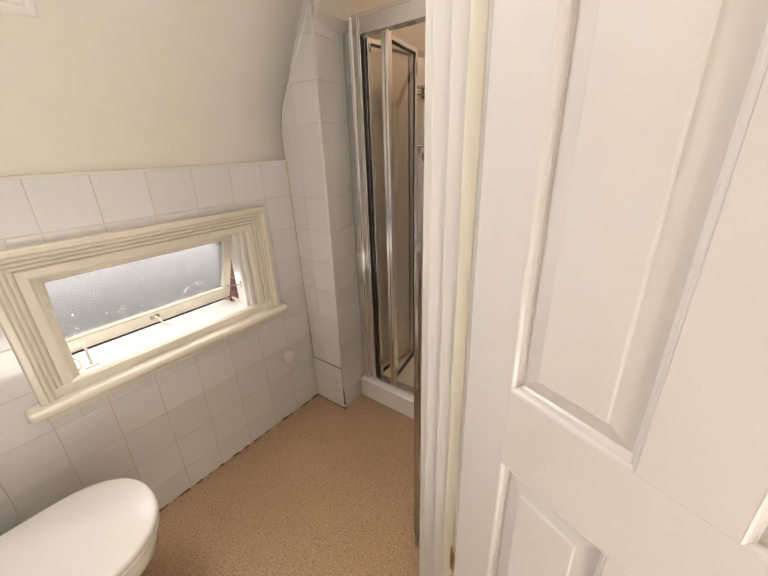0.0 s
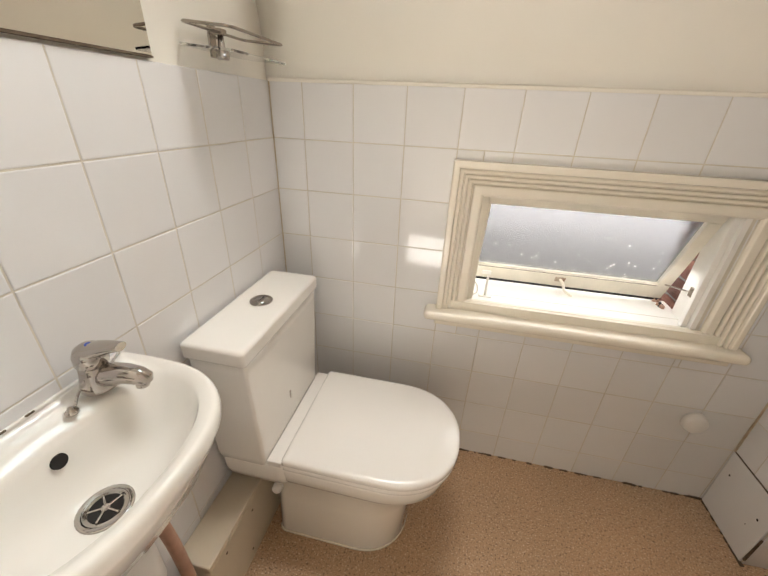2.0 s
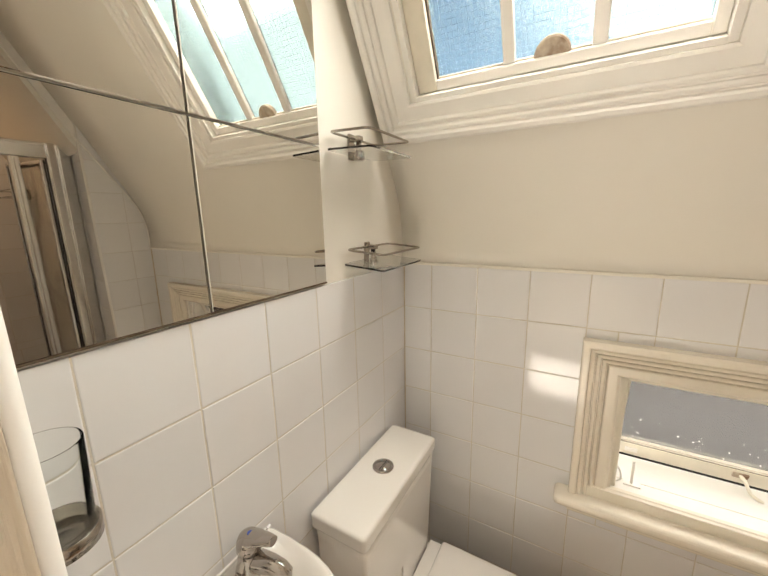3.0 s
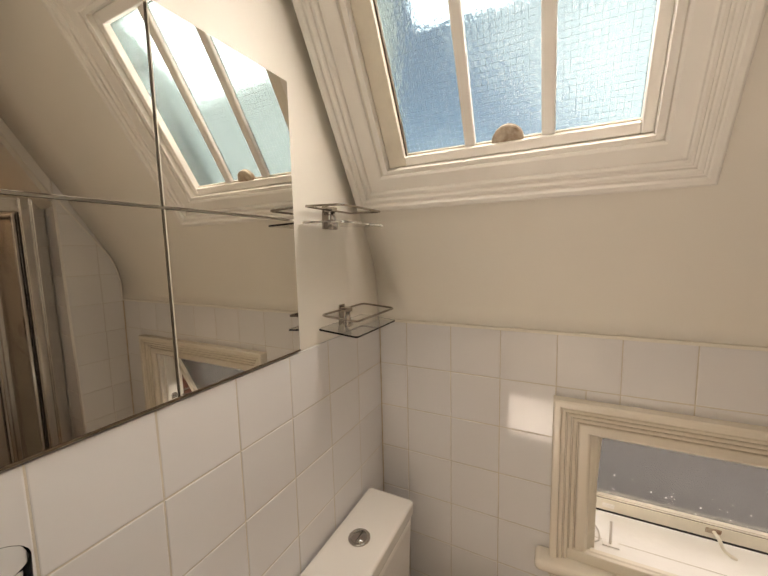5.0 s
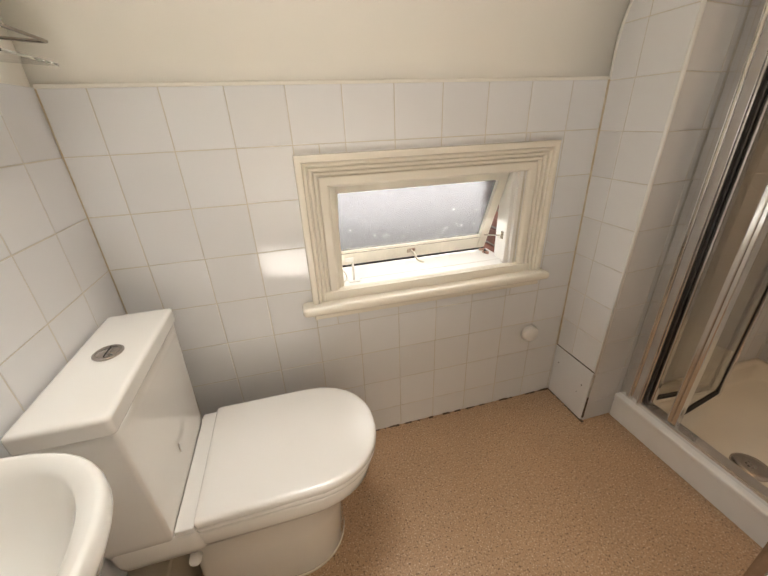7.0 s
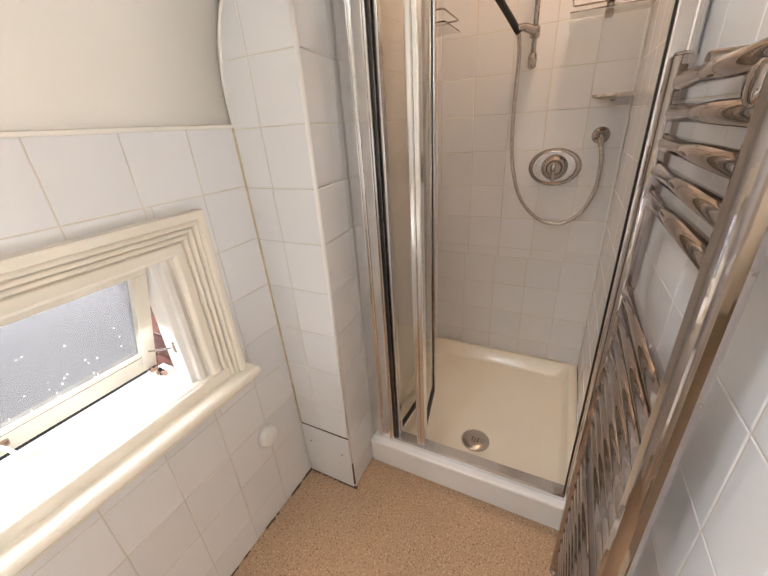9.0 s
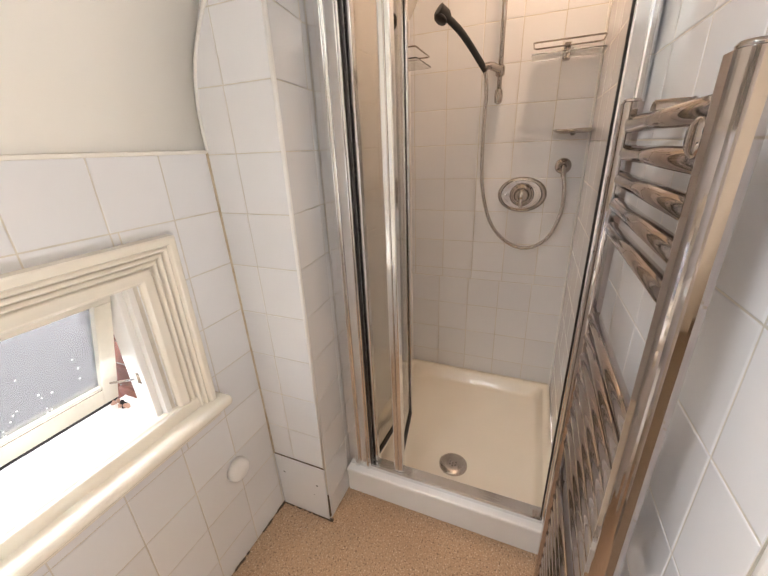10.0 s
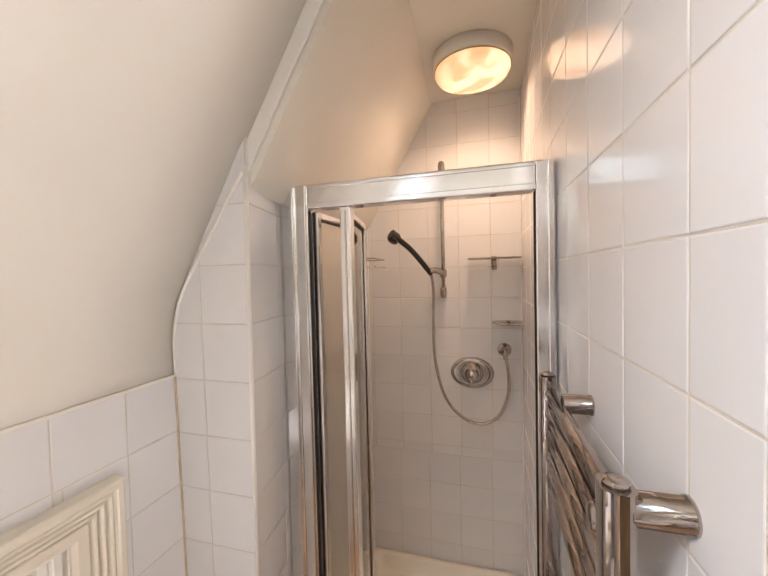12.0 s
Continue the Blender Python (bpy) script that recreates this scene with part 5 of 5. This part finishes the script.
# ---- towel radiator ----


def radiator():
    r = thing("towel_radiator", "tall chrome ladder towel radiator on the tiled wall", "towel radiator")
    xa, xb, y = 1.228, 1.616, -0.931
    top, foot = 1.356, 0.075
    for x in (xa, xb):
        ring = [(sx * 0.0075 + 0.0125 * math.cos(a), sy * 0.003 + 0.0125 * math.sin(a)) for sx, sy, a0 in ((1, -1, -90), (1, 1, 0), (-1, 1, 90), (-1, -1, 180)) for a in [radians(a0 + 11.25 * k) for k in range(9)]]
        post = part("post", ring_loft([[Vector((x + a, y + b, z)) for a, b in ring] for z in (foot, top)], smooth=False), RADIATOR, r)
        part("cap", lathe((x, y, top), (0, 0, 1), [(0, 0.012), (0.003, 0.013), (0.006, 0.011), (0.007, 0.005), (0.0055, 0.0)], 20), RADIATOR, post)
        part("valve", lathe((x, y, 0.0), (0, 0, 1), [(0, 0.016), (0.006, 0.016), (0.007, 0.009), (0.035, 0.009), (0.036, 0.016), (0.072, 0.016), (0.076, 0.012)], 18), RADIATOR, post)
    heights = [1.323 - 0.043 * k for k in range(5)] + [0.973 - 0.0467 * k for k in range(8)] + [0.512 - 0.0467 * k for k in range(9)]
    for z in heights:
        part("bar", rod((xa + 0.006, y - 0.004, z), (xb - 0.006, y - 0.004, z), 0.0125, 18), RADIATOR, r)
    for x, z in ((xa - 0.003, 1.336), (xb - 0.10, 1.334), (xa - 0.003, 0.22), (xb - 0.10, 0.22)):
        foot_y = south_turn((x, SOUTH, z)).y - 0.001
        b = part("wall_bracket", lathe((x, foot_y, z), (0, 1, 0), [(0, 0.018), (0.004, 0.018), (0.006, 0.0165), (0.040 + SOUTH - foot_y, 0.0165), (0.041 + SOUTH - foot_y, 0.0145)], 24), RADIATOR, r, "brushed metal wall bracket")
        # The slot is a flat brown patch laid on the bracket, not cut in.
        part("bracket_slot", box(x - 0.003, x + 0.003, foot_y + 0.007, foot_y + 0.030, z + 0.0158, z + 0.0167), SLOT_BROWN, b)
    part("bracket_clip", lathe((xa + 0.030, y + 0.008, 1.300), (0, 1, 0), [(0, 0.017), (0.006, 0.017), (0.009, 0.012), (0.010, 0)], 20), RADIATOR, r)


radiator()

# ---- tiles ----
tiles(wall_north, (0, 0, 0), (1, 0, 0), (0, 0, 1), span(0.0, PIER, start=0.10), span(0.0, ZT, start=ZT), [(WX0 - 0.012, WX1 + 0.012, WZ0 - 0.012, WZ1 + 0.012)])
tiles(wall_west, (0, 0, 0), (0, 1, 0), (0, 0, 1), span(-1.036, 0.0, start=0.0), span(0.0, ZT, start=ZT))
tiles(wall_pier, (PIER, 0, 0), (0, -1, 0), (0, 0, 1), [0.0, 0.085, -NICHE - 0.003], span(0.262, 1.95, start=ZE), rule=pier_lean)
tiles(wall_pier, (0, NICHE, 0), (1, 0, 0), (0, 0, 1), span(PIER + 0.004, EAST, start=1.76), span(0.0, 1.95, start=ZE), rule=pier_lean)
tiles(wall_east, (EAST, 0, 0), (0, -1, 0), (0, 0, 1), span(-NICHE, -SOUTH, start=0.24), span(0.66, CEIL + 0.02, start=ZE))
tiles(wall_east, (EAST, 0, 0), (0, -1, 0), (0, 0, 1), span(-NICHE, -SOUTH, start=0.22, step=0.153), [0.03, 0.20, 0.355, 0.51, 0.66])
tiles(wall_south, (0, SOUTH, 0), (-1, 0, 0), (0, 0, 1), [-e for e in reversed(span(1.1375, EAST, start=1.23))], span(0.0, CEIL, start=ZE - 0.008), rule=south_turn)

# dirt along the floor joint
dirt_random = random.Random(11)
bm = bmesh.new()
for k in range(34):
    x = dirt_random.uniform(0.62, PIER - 0.02)
    w = dirt_random.uniform(0.006, 0.035)
    add_box(bm, x, x + w, -0.004 - dirt_random.uniform(0, 0.003), 0.001, 0.0, dirt_random.uniform(0.002, 0.007), 0.0006, 1)
for k in range(22):
    y = dirt_random.uniform(NICHE, -0.01)
    add_box(bm, PIER - 0.009, PIER + 0.001, y - dirt_random.uniform(0.004, 0.015), y, 0.0, dirt_random.uniform(0.002, 0.006), 0.0006, 1)
tagged(part("floor_joint_dirt", bm, MOULD), "dark dirt along the floor joint of the tiles", "dirt", kind="stuff")

# yellowed sealant in the corner of window wall and pier
part("corner_sealant", bent(box(PIER - 0.0040, PIER + 0.001, -0.0040, 0.001, 0.262, ZT, 0.0012), pier_lean), STAINED, wall_pier, "yellowed sealant in the corner")
